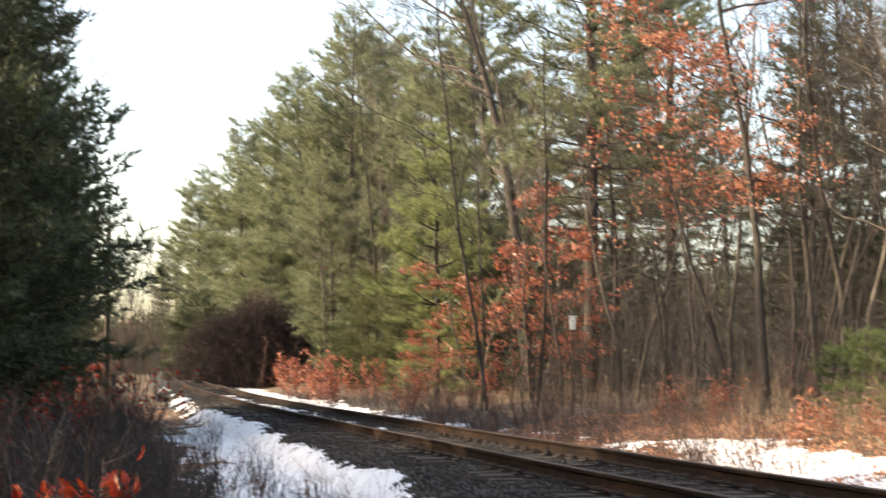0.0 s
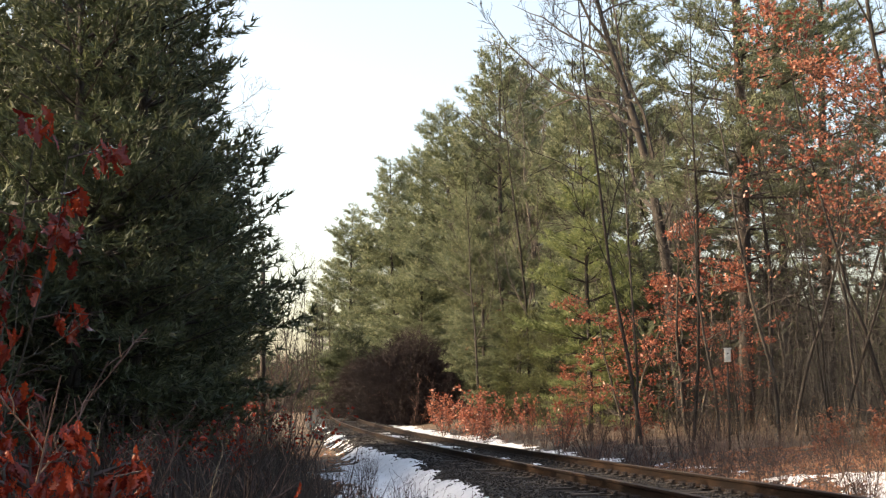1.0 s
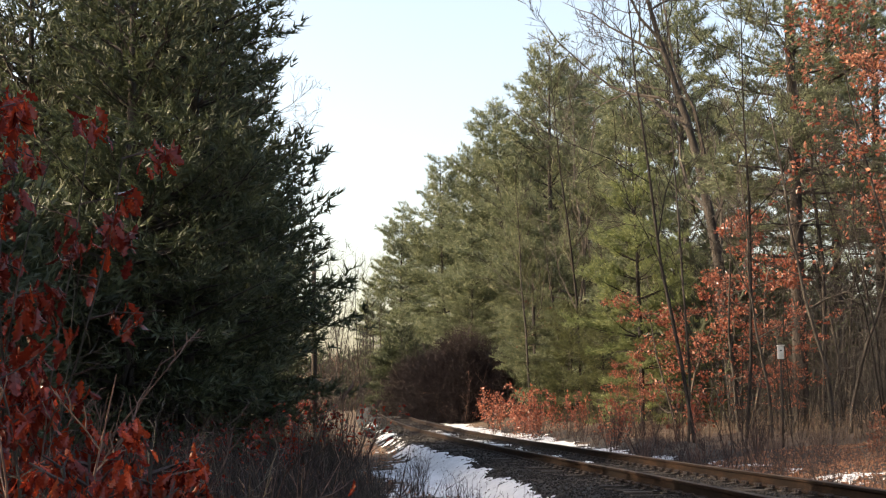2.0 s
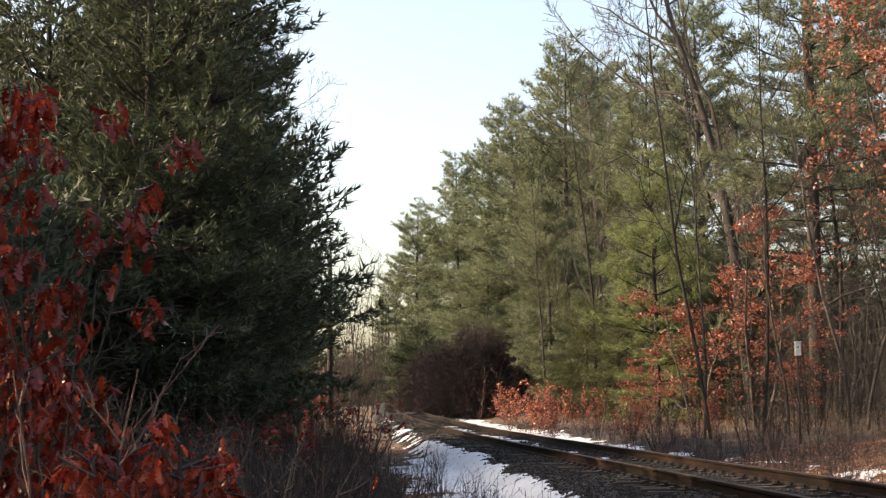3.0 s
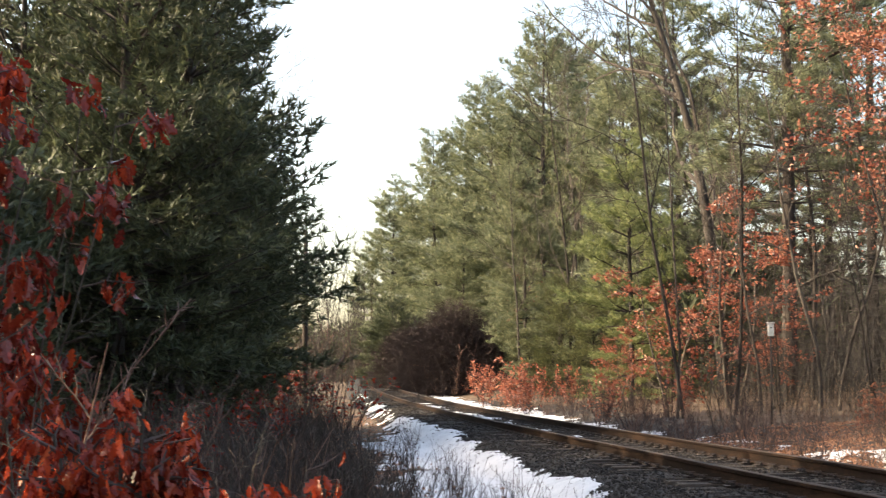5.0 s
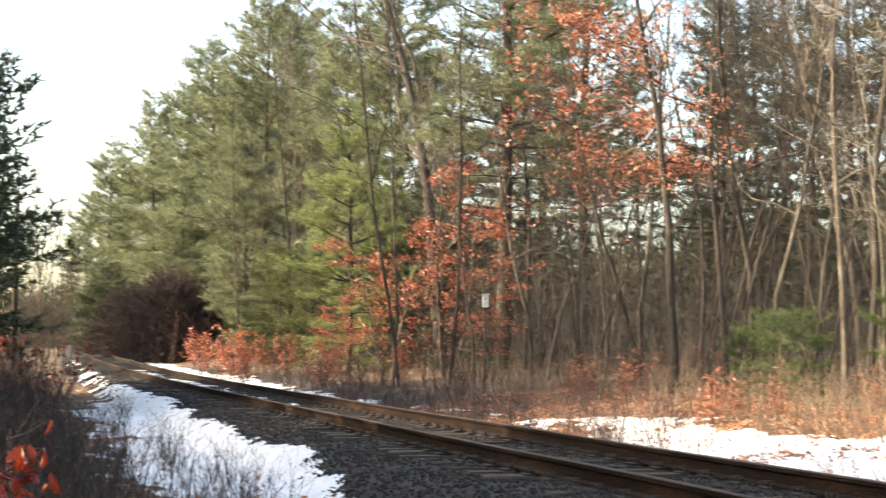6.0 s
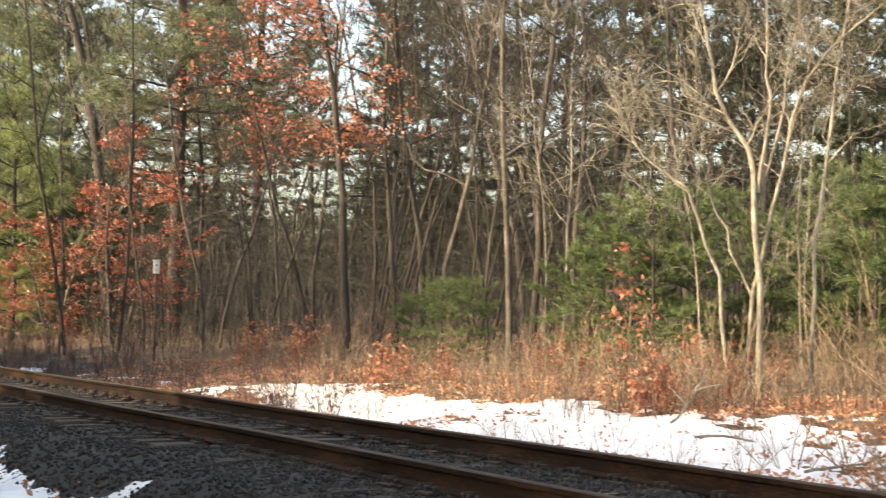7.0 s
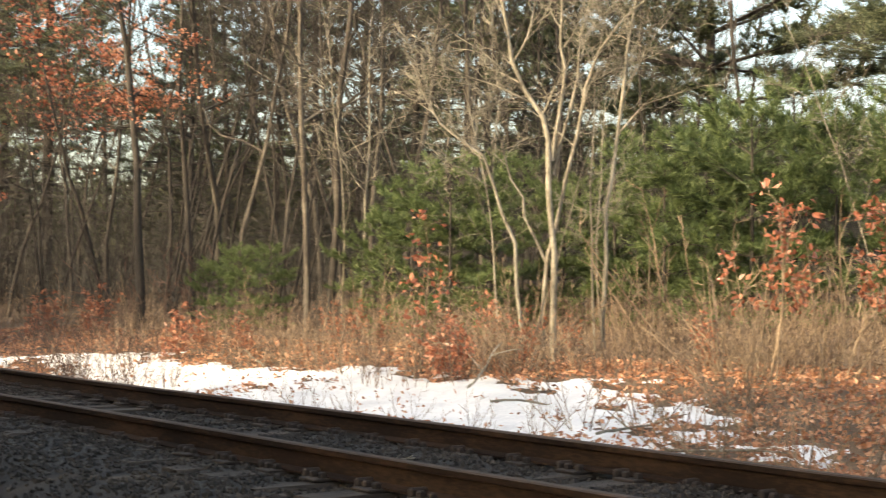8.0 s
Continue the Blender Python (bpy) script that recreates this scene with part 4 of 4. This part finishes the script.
SAPLING = bare_meshes(2.3, 0.016, 191, 3, 0.1, 0.2, (9, 3), TWIG_TAN, LEAF_ORANGE, 150, 0.1, 0.4, fine=0.004, limb=0.35)
plant("beech_sapling", SAPLING, *spot(35.9, 19.2), "upright sapling with a column of curled orange leaves", "sapling", "orange saplings", 20, 0.95)
BALL = bare_meshes(1.1, 0.012, 193, 8, 0.5, 0.1, (6, 4), TWIG_RED, LEAF_ORANGE, 420, 0.115, 0.15, fine=0.004, plain=True)
plant("shrub", BALL, *spot(37.1, 18.4), "rounded shrub thick with orange-brown leaves", "shrub", "", 50, 0.66)
BIGSAP = bare_meshes(2.3, 0.018, 192, 5, 0.18, 0.25, (9, 4), TWIG_TAN, LEAF_ORANGE, 330, 0.105, 0.9, fine=0.004, limb=0.5)
plant("beech_sapling", BIGSAP, *spot(48.9, 16.8), "spreading sapling with clusters of bright orange leaves", "sapling", "orange saplings", 100, 0.9)
plant("beech_sapling", BIGSAP, *spot(54.2, 17.5), "spreading sapling with clusters of bright orange leaves", "sapling", "orange saplings", 220, 0.9)
for a, d, s, t in ((44.6, 22.5, 1.7, 0), (46.2, 22, 1.9, 80), (52.0, 20.5, 1.7, 160), (40.2, 21, 1.3, 230)):
    plant("shrub", SHRUB[2], *spot(a, d), "tall tan leafless shrub before the young pines", "shrub", "tall tan shrubs", t, s)
plant("shrub", SHRUB[2], *spot(46.9, 11.6), "bare forked shrub standing in the fallen leaves", "shrub", "", 10, 0.75)
for i, (a, d, s) in enumerate(((33.2, 14.6, 0.5), (44.3, 14.4, 0.7), (30.3, 16.6, 0.4), (26.2, 18.4, 0.45), (50.6, 12.0, 0.8), (52.4, 10.4, 0.75), (45.6, 13.0, 0.6), (28.4, 17.4, 0.35), (48.6, 13.6, 0.8), (24.4, 20.0, 0.55), (35.4, 14.6, 0.45), (38.0, 14.0, 0.4), (40.6, 13.6, 0.5), (42.2, 14.2, 0.75), (46.8, 12.2, 0.7), (49.6, 11.6, 0.6), (31.6, 15.6, 0.5), (22.6, 21.5, 0.6))):
    plant("shrub", SHRUB[2], *spot(a, d), "small bare shrub poking through the snow", "shrub", "shrubs in the snow", 47 * i, s)


def stalks():
    """Dry weed stalks: thin bent stems with short side sprigs."""
    r = np.random.default_rng(21)
    n = 22000
    a, d = r.uniform(13, 56, n), np.exp(r.uniform(math.log(13), math.log(62), n))
    x, y = d * np.sin(np.radians(a)), d * np.cos(np.radians(a))
    c = x - rail_x(y) - GAUGE / 2
    edge = 5.2 + 1.2 * lumps(x * 0.8, y * 0.8) + 3.4 * smoothstep(15, 9, y) + 1.4 * smoothstep(21, 27, y)
    ok = (c > edge) & (c < 17) & (lumps(x * 1.1 + 3, y * 1.1) > r.uniform(-0.8, 0.7, n))
    x, y = x[ok], y[ok]
    m = len(x)
    z = ground_z(x, y)
    g = Geo()
    h = r.uniform(0.3, 1.05, m) * (0.6 + 0.4 * smoothstep(9, 16, y)) * (0.8 + 0.3 * lumps(x * 0.9, y * 0.9 + 5))
    p0 = np.stack([x, y, z - 0.03], 1)
    tilt = r.normal(size=(m, 3)) * np.array((0.16, 0.16, 0))
    p1 = p0 + (np.array((0, 0, 1)) + tilt) * (h * 0.55)[:, None]
    p2 = p1 + unit(np.array((0, 0, 1)) + tilt * 2.6 + r.normal(size=(m, 3)) * 0.18) * (h * 0.45)[:, None]
    s = unit(np.cross(p2 - p0, r.normal(size=(m, 3)))) * 0.0055
    u = unit(np.cross(p2 - p0, s)) * 0.005
    v = np.stack([p0 - s, p0 + s, p0 + u, p1 - s, p1 + s, p1 + u, p2], 1)
    f = np.array([(0, 1, 4), (0, 4, 3), (1, 2, 5), (1, 5, 4), (2, 0, 3), (2, 3, 5), (3, 4, 6), (4, 5, 6), (5, 3, 6)])
    g.add(v.reshape(-1, 3), (f[None] + 7 * np.arange(m)[:, None, None]).reshape(-1, 3))
    for k in range(5):
        t = r.uniform(0.35, 1.0, (m, 1))
        q = np.where(t < 0.55, p0 + (p1 - p0) * t / 0.55, p1 + (p2 - p1) * (t - 0.55) / 0.45)
        w = unit(r.normal(size=(m, 3)) + np.array((0, 0, 0.6)))
        e = q + w * r.uniform(0.05, 0.18, (m, 1))
        b = unit(np.cross(w, r.normal(size=(m, 3)))) * 0.006
        g.tris(q - b, q + b, e)
    return g


tagged(part("dry_stalks", stalks(), STRAW, None), "dense tan dry weed stalks along the wood edge", "dry grass", kind="stuff")


def left_stalks():
    r = np.random.default_rng(22)
    n = 16000
    y = np.exp(r.uniform(math.log(7), math.log(70), n))
    x = r.uniform(-6, 1.4, n)
    c = x - rail_x(y) - GAUGE / 2
    ok = (c < -4.3 + 0.5 * lumps(x, y)) & (np.degrees(np.arctan2(x, y)) > -16)
    x, y = x[ok], y[ok]
    m = len(x)
    g = Geo()
    p0 = np.stack([x, y, ground_z(x, y) - 0.02], 1)
    h = r.uniform(0.25, 0.9, (m, 1))
    for k in range(4):
        w = unit(np.array((0, 0, 1)) + r.normal(size=(m, 3)) * 0.35)
        b = unit(np.cross(w, r.normal(size=(m, 3)))) * 0.005
        q = p0 + np.array((0, 0, 1)) * h * (0.2 * k)
        g.tris(q - b, q + b, q + w * h * (1 - 0.18 * k))
    return g


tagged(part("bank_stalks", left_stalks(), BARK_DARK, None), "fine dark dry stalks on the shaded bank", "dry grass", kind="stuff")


# ---- old snow, fallen leaves ----
def rough(x, y):
    return 0.5 * cloud(x, y * 0.7, 1.1) + 0.38 * cloud(x, y * 0.7, 0.42, 3) + 0.26 * cloud(x, y * 0.7, 0.17, 7) + 0.15 * cloud(x, y, 0.08, 11)


def snow(xr, yr, step, mask, thick, over=0.0, ragged=1.0):
    """A thin patchy layer with a lumpy top and an uneven broken edge."""
    X, Y = np.meshgrid(np.arange(*xr, step), np.arange(*yr, step * 1.5))
    C = X - rail_x(Y) - GAUGE / 2
    m = mask(C, X, Y) + ragged * rough(X, Y)
    z = np.where(np.abs(C) < 2.7, np.maximum(ground_z(X, Y), bed_z(C, X, Y)), ground_z(X, Y)) + over + np.clip(m, -0.35, 0.45) * thick + 0.012 * cloud(X, Y, 0.18) + 0.006 * cloud(X, Y, 0.07, 5)
    w, h = X.shape[1], X.shape[0]
    i = (np.arange(h - 1)[:, None] * w + np.arange(w - 1)[None]).ravel()
    f = np.concatenate([np.stack([i, i + 1, i + w + 1], 1), np.stack([i, i + w + 1, i + w], 1)])
    f = f[(m.ravel()[f] > -0.3).any(1)]
    used, back = np.unique(f, return_inverse=True)
    g = Geo()
    g.add(np.stack([X, Y, z], -1).reshape(-1, 3)[used], back.reshape(-1, 3))
    return g


def right_mask(c, x, y):
    wide = np.interp(y, [0, 6, 9, 12, 15, 24, 30, 40, 60, 80, 120], [3.2, 4.0, 5.6, 6.3, 6.1, 6.0, 4.8, 4.4, 4.6, 4.0, 3.8])
    inner = np.interp(y, [0, 9, 18, 26, 32, 60, 120], [2.3, 2.3, 2.6, 3.2, 2.6, 2.2, 2.0])
    body = np.minimum(c - inner, wide - c) * 1.1
    return np.clip(body, -1.2, 0.75) - np.interp(y, [6, 9, 11, 12.5, 16, 18.5, 21, 30, 40, 60], [1.0, 0.7, 0.5, 0.16, 0.06, 0.32, 0.66, 0.6, 0.5, 0.32])


def left_mask(c, x, y):
    outer = np.interp(y, [8, 14, 18, 26, 36, 60, 90], [-2.3, -2.2, -2.1, -1.98, -1.8, -1.6, -1.6])
    inner = np.interp(y, [8, 14, 20, 32, 45, 80], [-4.0, -4.1, -4.1, -3.5, -3.0, -2.4])
    return np.clip(np.minimum((outer - c) * 2.2, (c - inner) * 0.9 - 0.15 + 0.7 * rough(x + 3, y * 1.3)), -1.2, 0.6) + 0.02 - np.interp(y, [9.0, 10.5, 36, 48], [1.6, 0.0, 0.0, 0.6])


tagged(part("snow", snow((7.2, 12.6), (4, 46), 0.06, right_mask, 0.06), SNOW, None, "", True), "bright patch of old melting snow beside the track", "snow", kind="structure")
tagged(part("snow", snow((7.4, 13.0), (46, 130), 0.15, right_mask, 0.12), SNOW, None, "", True), "broken strips of old snow beside the track", "snow", kind="structure")
tagged(part("snow", snow((0.2, 4.6), (4, 90), 0.07, left_mask, 0.10, 0.0, 0.75), SNOW, None, "", True), "shaded strip of trodden old snow beside the ballast", "snow", kind="structure")


# strip coloured darker than the ground around it
def ditch_mask(c, x, y):
    edge = np.interp(y, [14, 20, 30, 60, 80], [2.3, 3.8, 6.0, 5.6, 4.0])
    return np.clip(np.minimum(c - 1.9, edge - c) * 1.2, -1, 0.5)


tagged(part("ditch", snow((6.6, 12.0), (13, 82), 0.12, ditch_mask, 0.03, 0.0, 0.6), SOIL, None, "", True), "strip of dark soil along the track's drain", "ground", kind="structure")


def mid_mask(c, x, y):
    return np.clip(np.minimum(c + 0.62, 0.62 - c) * 1.6, -1, 0.5) - np.interp(y, [30, 36, 60, 70], [1.1, 0.6, 0.6, 1.1])


tagged(part("snow", snow((4.3, 6.6), (28, 72), 0.07, mid_mask, 0.05, 0.004), SNOW, None, "", True), "thin remains of snow between the two rails", "snow", kind="structure")


def litter(n, pick, size, seed):
    r = np.random.default_rng(seed)
    x, y = pick(r, n)
    at = np.stack([x, y, ground_z(x, y) + 0.015 + r.uniform(0, 0.04, len(x))], 1)
    way = r.normal(size=(len(x), 3)) * np.array((1, 1, 0.25))
    g = Geo()
    leaves(g, at, way, size, r)
    return g


def right_litter(r, n):
    y = 3 + 31 * r.random(n) ** 1.7
    c = 2.1 + 7.0 * r.random(n) ** 1.3
    x = c + rail_x(y) + GAUGE / 2
    bare = right_mask(c, x, y) + rough(x, y)
    ok = (bare < 0.2) | (r.random(n) < 0.045)
    return x[ok], y[ok]


def left_litter(r, n):
    y = np.exp(r.uniform(math.log(7), math.log(60), n))
    x = r.uniform(-7, 4, n)
    c = x - rail_x(y) - GAUGE / 2
    ok = (c < -2.0) & ((left_mask(c, x, y) + 1.4 * rough(x, y) < -0.05) | (r.random(n) < 0.04))
    return x[ok], y[ok]


tagged(part("fallen_leaves", litter(48000, right_litter, 0.068, 31), LEAF_DRY, None), "orange-brown dead leaves strewn over the ground", "fallen leaves", kind="stuff")
tagged(part("fallen_leaves", litter(13000, left_litter, 0.08, 32), LEAF_DRY, None), "dull brown dead leaves on the shaded bank", "fallen leaves", kind="stuff")


# ---- near red-leaved oak saplings on the bank ----
def oak_leaf(seed):
    """A lobed leaf, hanging and slightly curled."""
    r = np.random.default_rng(seed)
    side = [(0.0, 0.004), (0.12, 0.05), (0.25, 0.16), (0.33, 0.09), (0.45, 0.24), (0.54, 0.12), (0.68, 0.25), (0.77, 0.13), (0.88, 0.15), (1.0, 0.0)]
    v, f = [], []
    curl, fold = r.uniform(0.1, 0.45), r.uniform(0.15, 0.6)
    for u, w in side:
        for s in (-1, 0, 1):
            v.append((s * w, -curl * u * u + fold * abs(s) * w + r.normal() * 0.012, -u * (1 - 0.2 * curl)))
    for i in range(len(side) - 1):
        a, b = i * 3, i * 3 + 3
        f += [(a, a + 1, b + 1), (a, b + 1, b), (a + 1, a + 2, b + 2), (a + 1, b + 2, b + 1)]
    return np.array(v), np.array(f)


LEAVES = [oak_leaf(s) for s in range(5)]


def leaf_mesh(k, material):
    g = Geo()
    g.add(*LEAVES[k])
    return g.mesh("leaf", material, True)


LEAF_MESHES = {material: [leaf_mesh(k, material) for k in range(5)] for material in (LEAF_RED, LEAF_SUNLIT)}


def red_oak(x, y, height, stems, seed, singles, more, label, tint, reach, low, high, leaf, clusters, spray, shortest=0.7, bare=0.15):
    r = np.random.default_rng(seed)
    e = thing("oak_sapling", x, y, 0, label, "oak sapling", "red-leaved oak saplings")
    e.matrix_basis = Matrix.Translation((x, y, float(ground_z(x, y))))
    br = Geo()
    tips = []
    for s in range(stems):
        a = 6.283 * s / stems + r.normal() * 0.3
        line = bend((r.normal() * 0.03, r.normal() * 0.03, -0.1), (math.cos(a) * reach, math.sin(a) * reach, 1), height * r.uniform(shortest, 1.05), 9, 0.02 if bare > 0.5 else 0.06, 0.1, r)
        st = Geo()
        st.tube(line, np.linspace(0.012, 0.004, 9), 6)
        part("stem", st, BARK_DARK, e, "", True)
        for b in range(11):
            u = bare + (1 - bare) * (b + r.random()) / 11
            p = np.array([np.interp(u * 8, np.arange(9), line[:, i]) for i in (0, 1, 2)])
            a2 = r.uniform(0, 6.28)
            tw = bend(p, (math.cos(a2), math.sin(a2), 0.35), 0.42 * spray * r.uniform(0.5, 1.2), 6, 0.12, 0.1, r)
            br.tube(tw, np.linspace(0.006, 0.0022, 6), 4)
            tips.append(tw[1:])
            for c in range(3):
                q = tw[r.integers(1, 5)]
                t2 = bend(q, unit(tw[-1] - tw[0]) + r.normal(size=3) * 0.7, 0.16 * spray * r.uniform(0.6, 1.4), 4, 0.12, 0, r)
                br.tube(t2, np.linspace(0.0035, 0.0016, 4), 3)
                tips.append(t2[1:])
    tagged(part("twigwork", br, TWIG_DARK, e), kind="stuff")
    tips = np.concatenate(tips)
    tips = tips[(tips[:, 2] > low) & (tips[:, 2] < high)]
    sites = tips[r.integers(len(tips), size=clusters)] if clusters else tips
    many = Geo()
    for i in range(singles + more):
        at = sites[r.integers(len(sites))] + r.normal(size=3) * (0.045 if clusters else 0.012)
        k, size = int(r.integers(5)), leaf * r.uniform(0.7, 1.25)
        turn = Euler((r.normal() * 0.4, r.normal() * 0.4, r.uniform(0, 6.28))).to_matrix().to_4x4()
        if i < singles:
            ob = new("leaf", LEAF_MESHES[tint][k])
            ob.parent = e
            ob.matrix_basis = Matrix.Translation(at) @ turn @ Matrix.Scale(size, 4)
        else:
            v, f = LEAVES[k]
            many.add(v * size @ np.array(turn.to_3x3()).T + at, f)
    if more:
        tagged(part("foliage", many, tint, e), kind="stuff")
    return e


TALL, LOW, SMALL = "tall oak sapling hung with deep red backlit leaves", "low oak sapling crowded with glowing orange-red leaves", "small oak sapling with a few bright red leaves"
red_oak(*spot(-10.1, 9.0), 3.4, 4, 201, 180, 460, TALL, LEAF_RED, 0.04, 0.3, 3.3, 0.135, 100, 0.8)
red_oak(*spot(-12.6, 8.8), 4.3, 4, 202, 140, 520, TALL, LEAF_RED, 0.07, 0.3, 4.1, 0.135, 90, 0.9)
red_oak(*spot(-12.0, 9.4), 3.7, 4, 208, 60, 200, TALL, LEAF_SUNLIT, 0.08, 0.3, 3.5, 0.13, 50, 0.9)
red_oak(*spot(-15.6, 8.4), 4.4, 4, 206, 60, 480, TALL, LEAF_RED, 0.1, 0.3, 4.2, 0.135, 70, 1.0)
red_oak(*spot(-6.1, 3.4), 1.46, 16, 203, 290, 2000, LOW, LEAF_SUNLIT, 0.05, 1.05, 1.6, 0.044, 0, 0.26, 0.93, 0.66)
red_oak(*spot(-0.7, 6.0), 1.3, 7, 204, 170, 220, SMALL, LEAF_SUNLIT, 0.14, 0.5, 1.3, 0.085, 0, 0.45, 0.75, 0.4)
red_oak(*spot(-2.7, 5.6), 1.05, 7, 207, 140, 220, SMALL, LEAF_SUNLIT, 0.2, 0.3, 1.1, 0.085, 0, 0.45, 0.75, 0.4)
red_oak(*spot(-10.5, 5.2), 1.2, 4, 205, 70, 90, LOW, LEAF_RED, 0.3, 0.3, 1.2, 0.085, 30, 0.6)


BARE_SAP = bare_meshes(1.5, 0.005, 211, 3, 0.35, 0.2, (7, 4), BARK_GREY, rise=0.15, fine=0.0018)
for a, d, s, t in ((-3.4, 7.2, 1.0, 20), (-2.2, 8.4, 0.95, 140), (-7.0, 8.0, 0.95, 260), (0.6, 9.6, 0.8, 75), (-10.8, 8.6, 1.6, 100)):
    plant("bare_sapling", BARE_SAP, *spot(a, d), "thin pale leafless sapling on the bank", "sapling", "bare saplings", t, s)


# ---- small lineside things ----
def utility_pole(x, y):
    e = thing("utility_pole", x, y, float(ground_z(x, y)), "weathered wooden utility pole with a crossarm beside the pines", "utility pole")
    g = Geo()
    g.tube([(0, 0, -0.4), (0, 0, 4), (0, 0, 9.2)], [0.16, 0.145, 0.11], 12, True)
    part("pole", g, POLE, e, "", True)
    bm = box_bm(bmesh.new(), -1.2, 1.2, -0.16, -0.05, 7.75, 7.87, 0.01)
    part("crossarm", bm, POLE, e)
    for dx in (-1.05, -0.45, 0.45, 1.05):
        g = Geo()
        g.tube([(dx, -0.1, 7.87), (dx, -0.1, 7.93), (dx, -0.1, 7.99), (dx, -0.1, 8.03)], [0.02, 0.045, 0.045, 0.02], 8, True)
        part("insulator", g, IRON, e)


utility_pole(*spot(0.6, 80))


def nest_box(x, y, z):
    e = thing("nest_box", x, y, 0, "pale weathered wooden nest box on a thin post", "nest box")
    e.matrix_basis = pose(x, y, float(ground_z(x, y)), 0, 0, -10)
    g = Geo()
    g.tube([(0, 0.1, -0.3), (0.02, 0.1, 1.2), (0, 0.1, z + 0.2)], [0.03, 0.028, 0.022], 8, True)
    part("post", g, BARK_GREY, e, "", True)
    bm = box_bm(bmesh.new(), -0.07, 0.07, -0.07, 0.07, z - 0.17, z + 0.14, 0.008)
    part("body", bm, PAINT, e)
    bm = box_bm(bmesh.new(), -0.09, 0.09, -0.10, 0.09, z + 0.143, z + 0.165, 0.005)
    part("roof", bm, PAINT, e)
    g = Geo()
    g.tube([(0, -0.066, z + 0.03), (0, -0.074, z + 0.03)], [0.02, 0.02], 12, True)
    part("entrance", g, IRON, e, "dark round entrance hole")


bx, by = spot(18.2, 37)
nest_box(bx, by, 1.11 + 37 * math.tan(radians(1.9)) - float(ground_z(bx, by)))


def marker_post(x, y):
    e = thing("marker_post", x, y, float(ground_z(x, y)), "short pale wooden marker post beside the track", "marker post")
    g = Geo()
    g.tube([(0, 0, -0.2), (0, 0, 0.5), (0.01, 0, 0.95)], [0.045, 0.043, 0.04], 8, True)
    part("post", g, PAINT, e, "", True)
    bm = box_bm(bmesh.new(), -0.05, 0.07, -0.05, 0.05, 0.95, 0.975, 0.005)
    part("cap", bm, POLE, e)


marker_post(*spot(8.75, 68))


def stick(name, x, y, z, length, turn, tilt, thick, material, label):
    e = thing(name, x, y, z, label, "fallen branch")
    e.matrix_basis = pose(x, y, z, 0, tilt, turn)
    g = Geo()
    r = np.random.default_rng(int(x * 10))
    line = bend((-length / 2, 0, 0), (1, 0, 0), length, 8, 0.06, 0, r)
    g.tube(line, np.linspace(thick, thick * 0.5, 8), 6, True)
    part("stem", g, material, e, "", True)
    g = Geo()
    for k in (3, 5):
        g = Geo()
        g.tube(bend(line[k], (0.6, 0.7 if k == 3 else -0.7, 0.25), length * 0.28, 4, 0.1, 0, r), np.linspace(thick * 0.6, thick * 0.25, 4), 5, True)
        part("side_twig", g, material, e)


stick("fallen_stick", 5.55, 7.9, 0.02, 0.24, -30, 4, 0.007, BARK_PALE, "short pale stick lying between the rails")
for a, d, ln, t in ((17.8, 46, 1.9, 10), (30.0, 22, 1.3, 60), (38.5, 17.5, 1.5, 35), (40.5, 16.0, 1.1, -20), (44.0, 14.0, 1.4, 20), (47.5, 12.5, 1.0, -40), (22.0, 33, 1.6, 0)):
    x, y = spot(a, d)
    stick("fallen_branch", x, y, float(ground_z(x, y)) + 0.10, ln, t, -3, 0.016, BARK_PALE, "pale fallen branch lying in the dry growth")


# ---- ties with plates and spikes, nearest first ----
def tie_mesh(seed):
    r = random.Random(seed)
    bm = box_bm(bmesh.new(), -0.55, 2.05, -0.115, 0.115, -0.17, 0.0, 0.012)
    for v in bm.verts:
        v.co += Vector((r.uniform(-0.02, 0.02), r.uniform(-0.008, 0.008), r.uniform(-0.008, 0.004)))
    me = bpy.data.meshes.new("tie")
    bm.to_mesh(me)
    bm.free()
    me.materials.append(TIE)
    return me


def plate_mesh():
    bm = box_bm(bmesh.new(), -0.17, 0.17, -0.09, 0.09, -0.004, 0.014, 0.004)
    for x, y in ((-0.095, -0.05), (0.095, 0.05), (-0.095, 0.05), (0.095, -0.05)):
        box_bm(bm, x - 0.022, x + 0.022, y - 0.022, y + 0.022, 0.0, 0.048, 0.008)
    box_bm(bm, -0.12, 0.12, 0.10, 0.145, -0.015, 0.055, 0.01)
    me = bpy.data.meshes.new("tie_plate")
    bm.to_mesh(me)
    bm.free()
    me.materials.append(IRON)
    return me


TIES, PLATE = [tie_mesh(s) for s in range(6)], plate_mesh()
for i in range(-16, 286):
    y = i * 0.53
    ob = new("tie", TIES[i % 6])
    ob.parent = track
    ob.matrix_basis = pose(float(rail_x(y)) + 0.03 * math.sin(i * 2.1), y, float(lift(y)) - 0.004 * (i % 3), 0, 0, 1.2 * math.sin(i * 1.7))
    if 0 <= i < 110:
        for dx in (0.0, GAUGE):
            pl = new("tie_plate", PLATE)
            pl.parent = ob
            pl.matrix_basis = pose(dx - 0.03 * math.sin(i * 2.1), 0.012 * math.sin(i * 3.3 + dx), 0.004 * (i % 3) + 0.001)
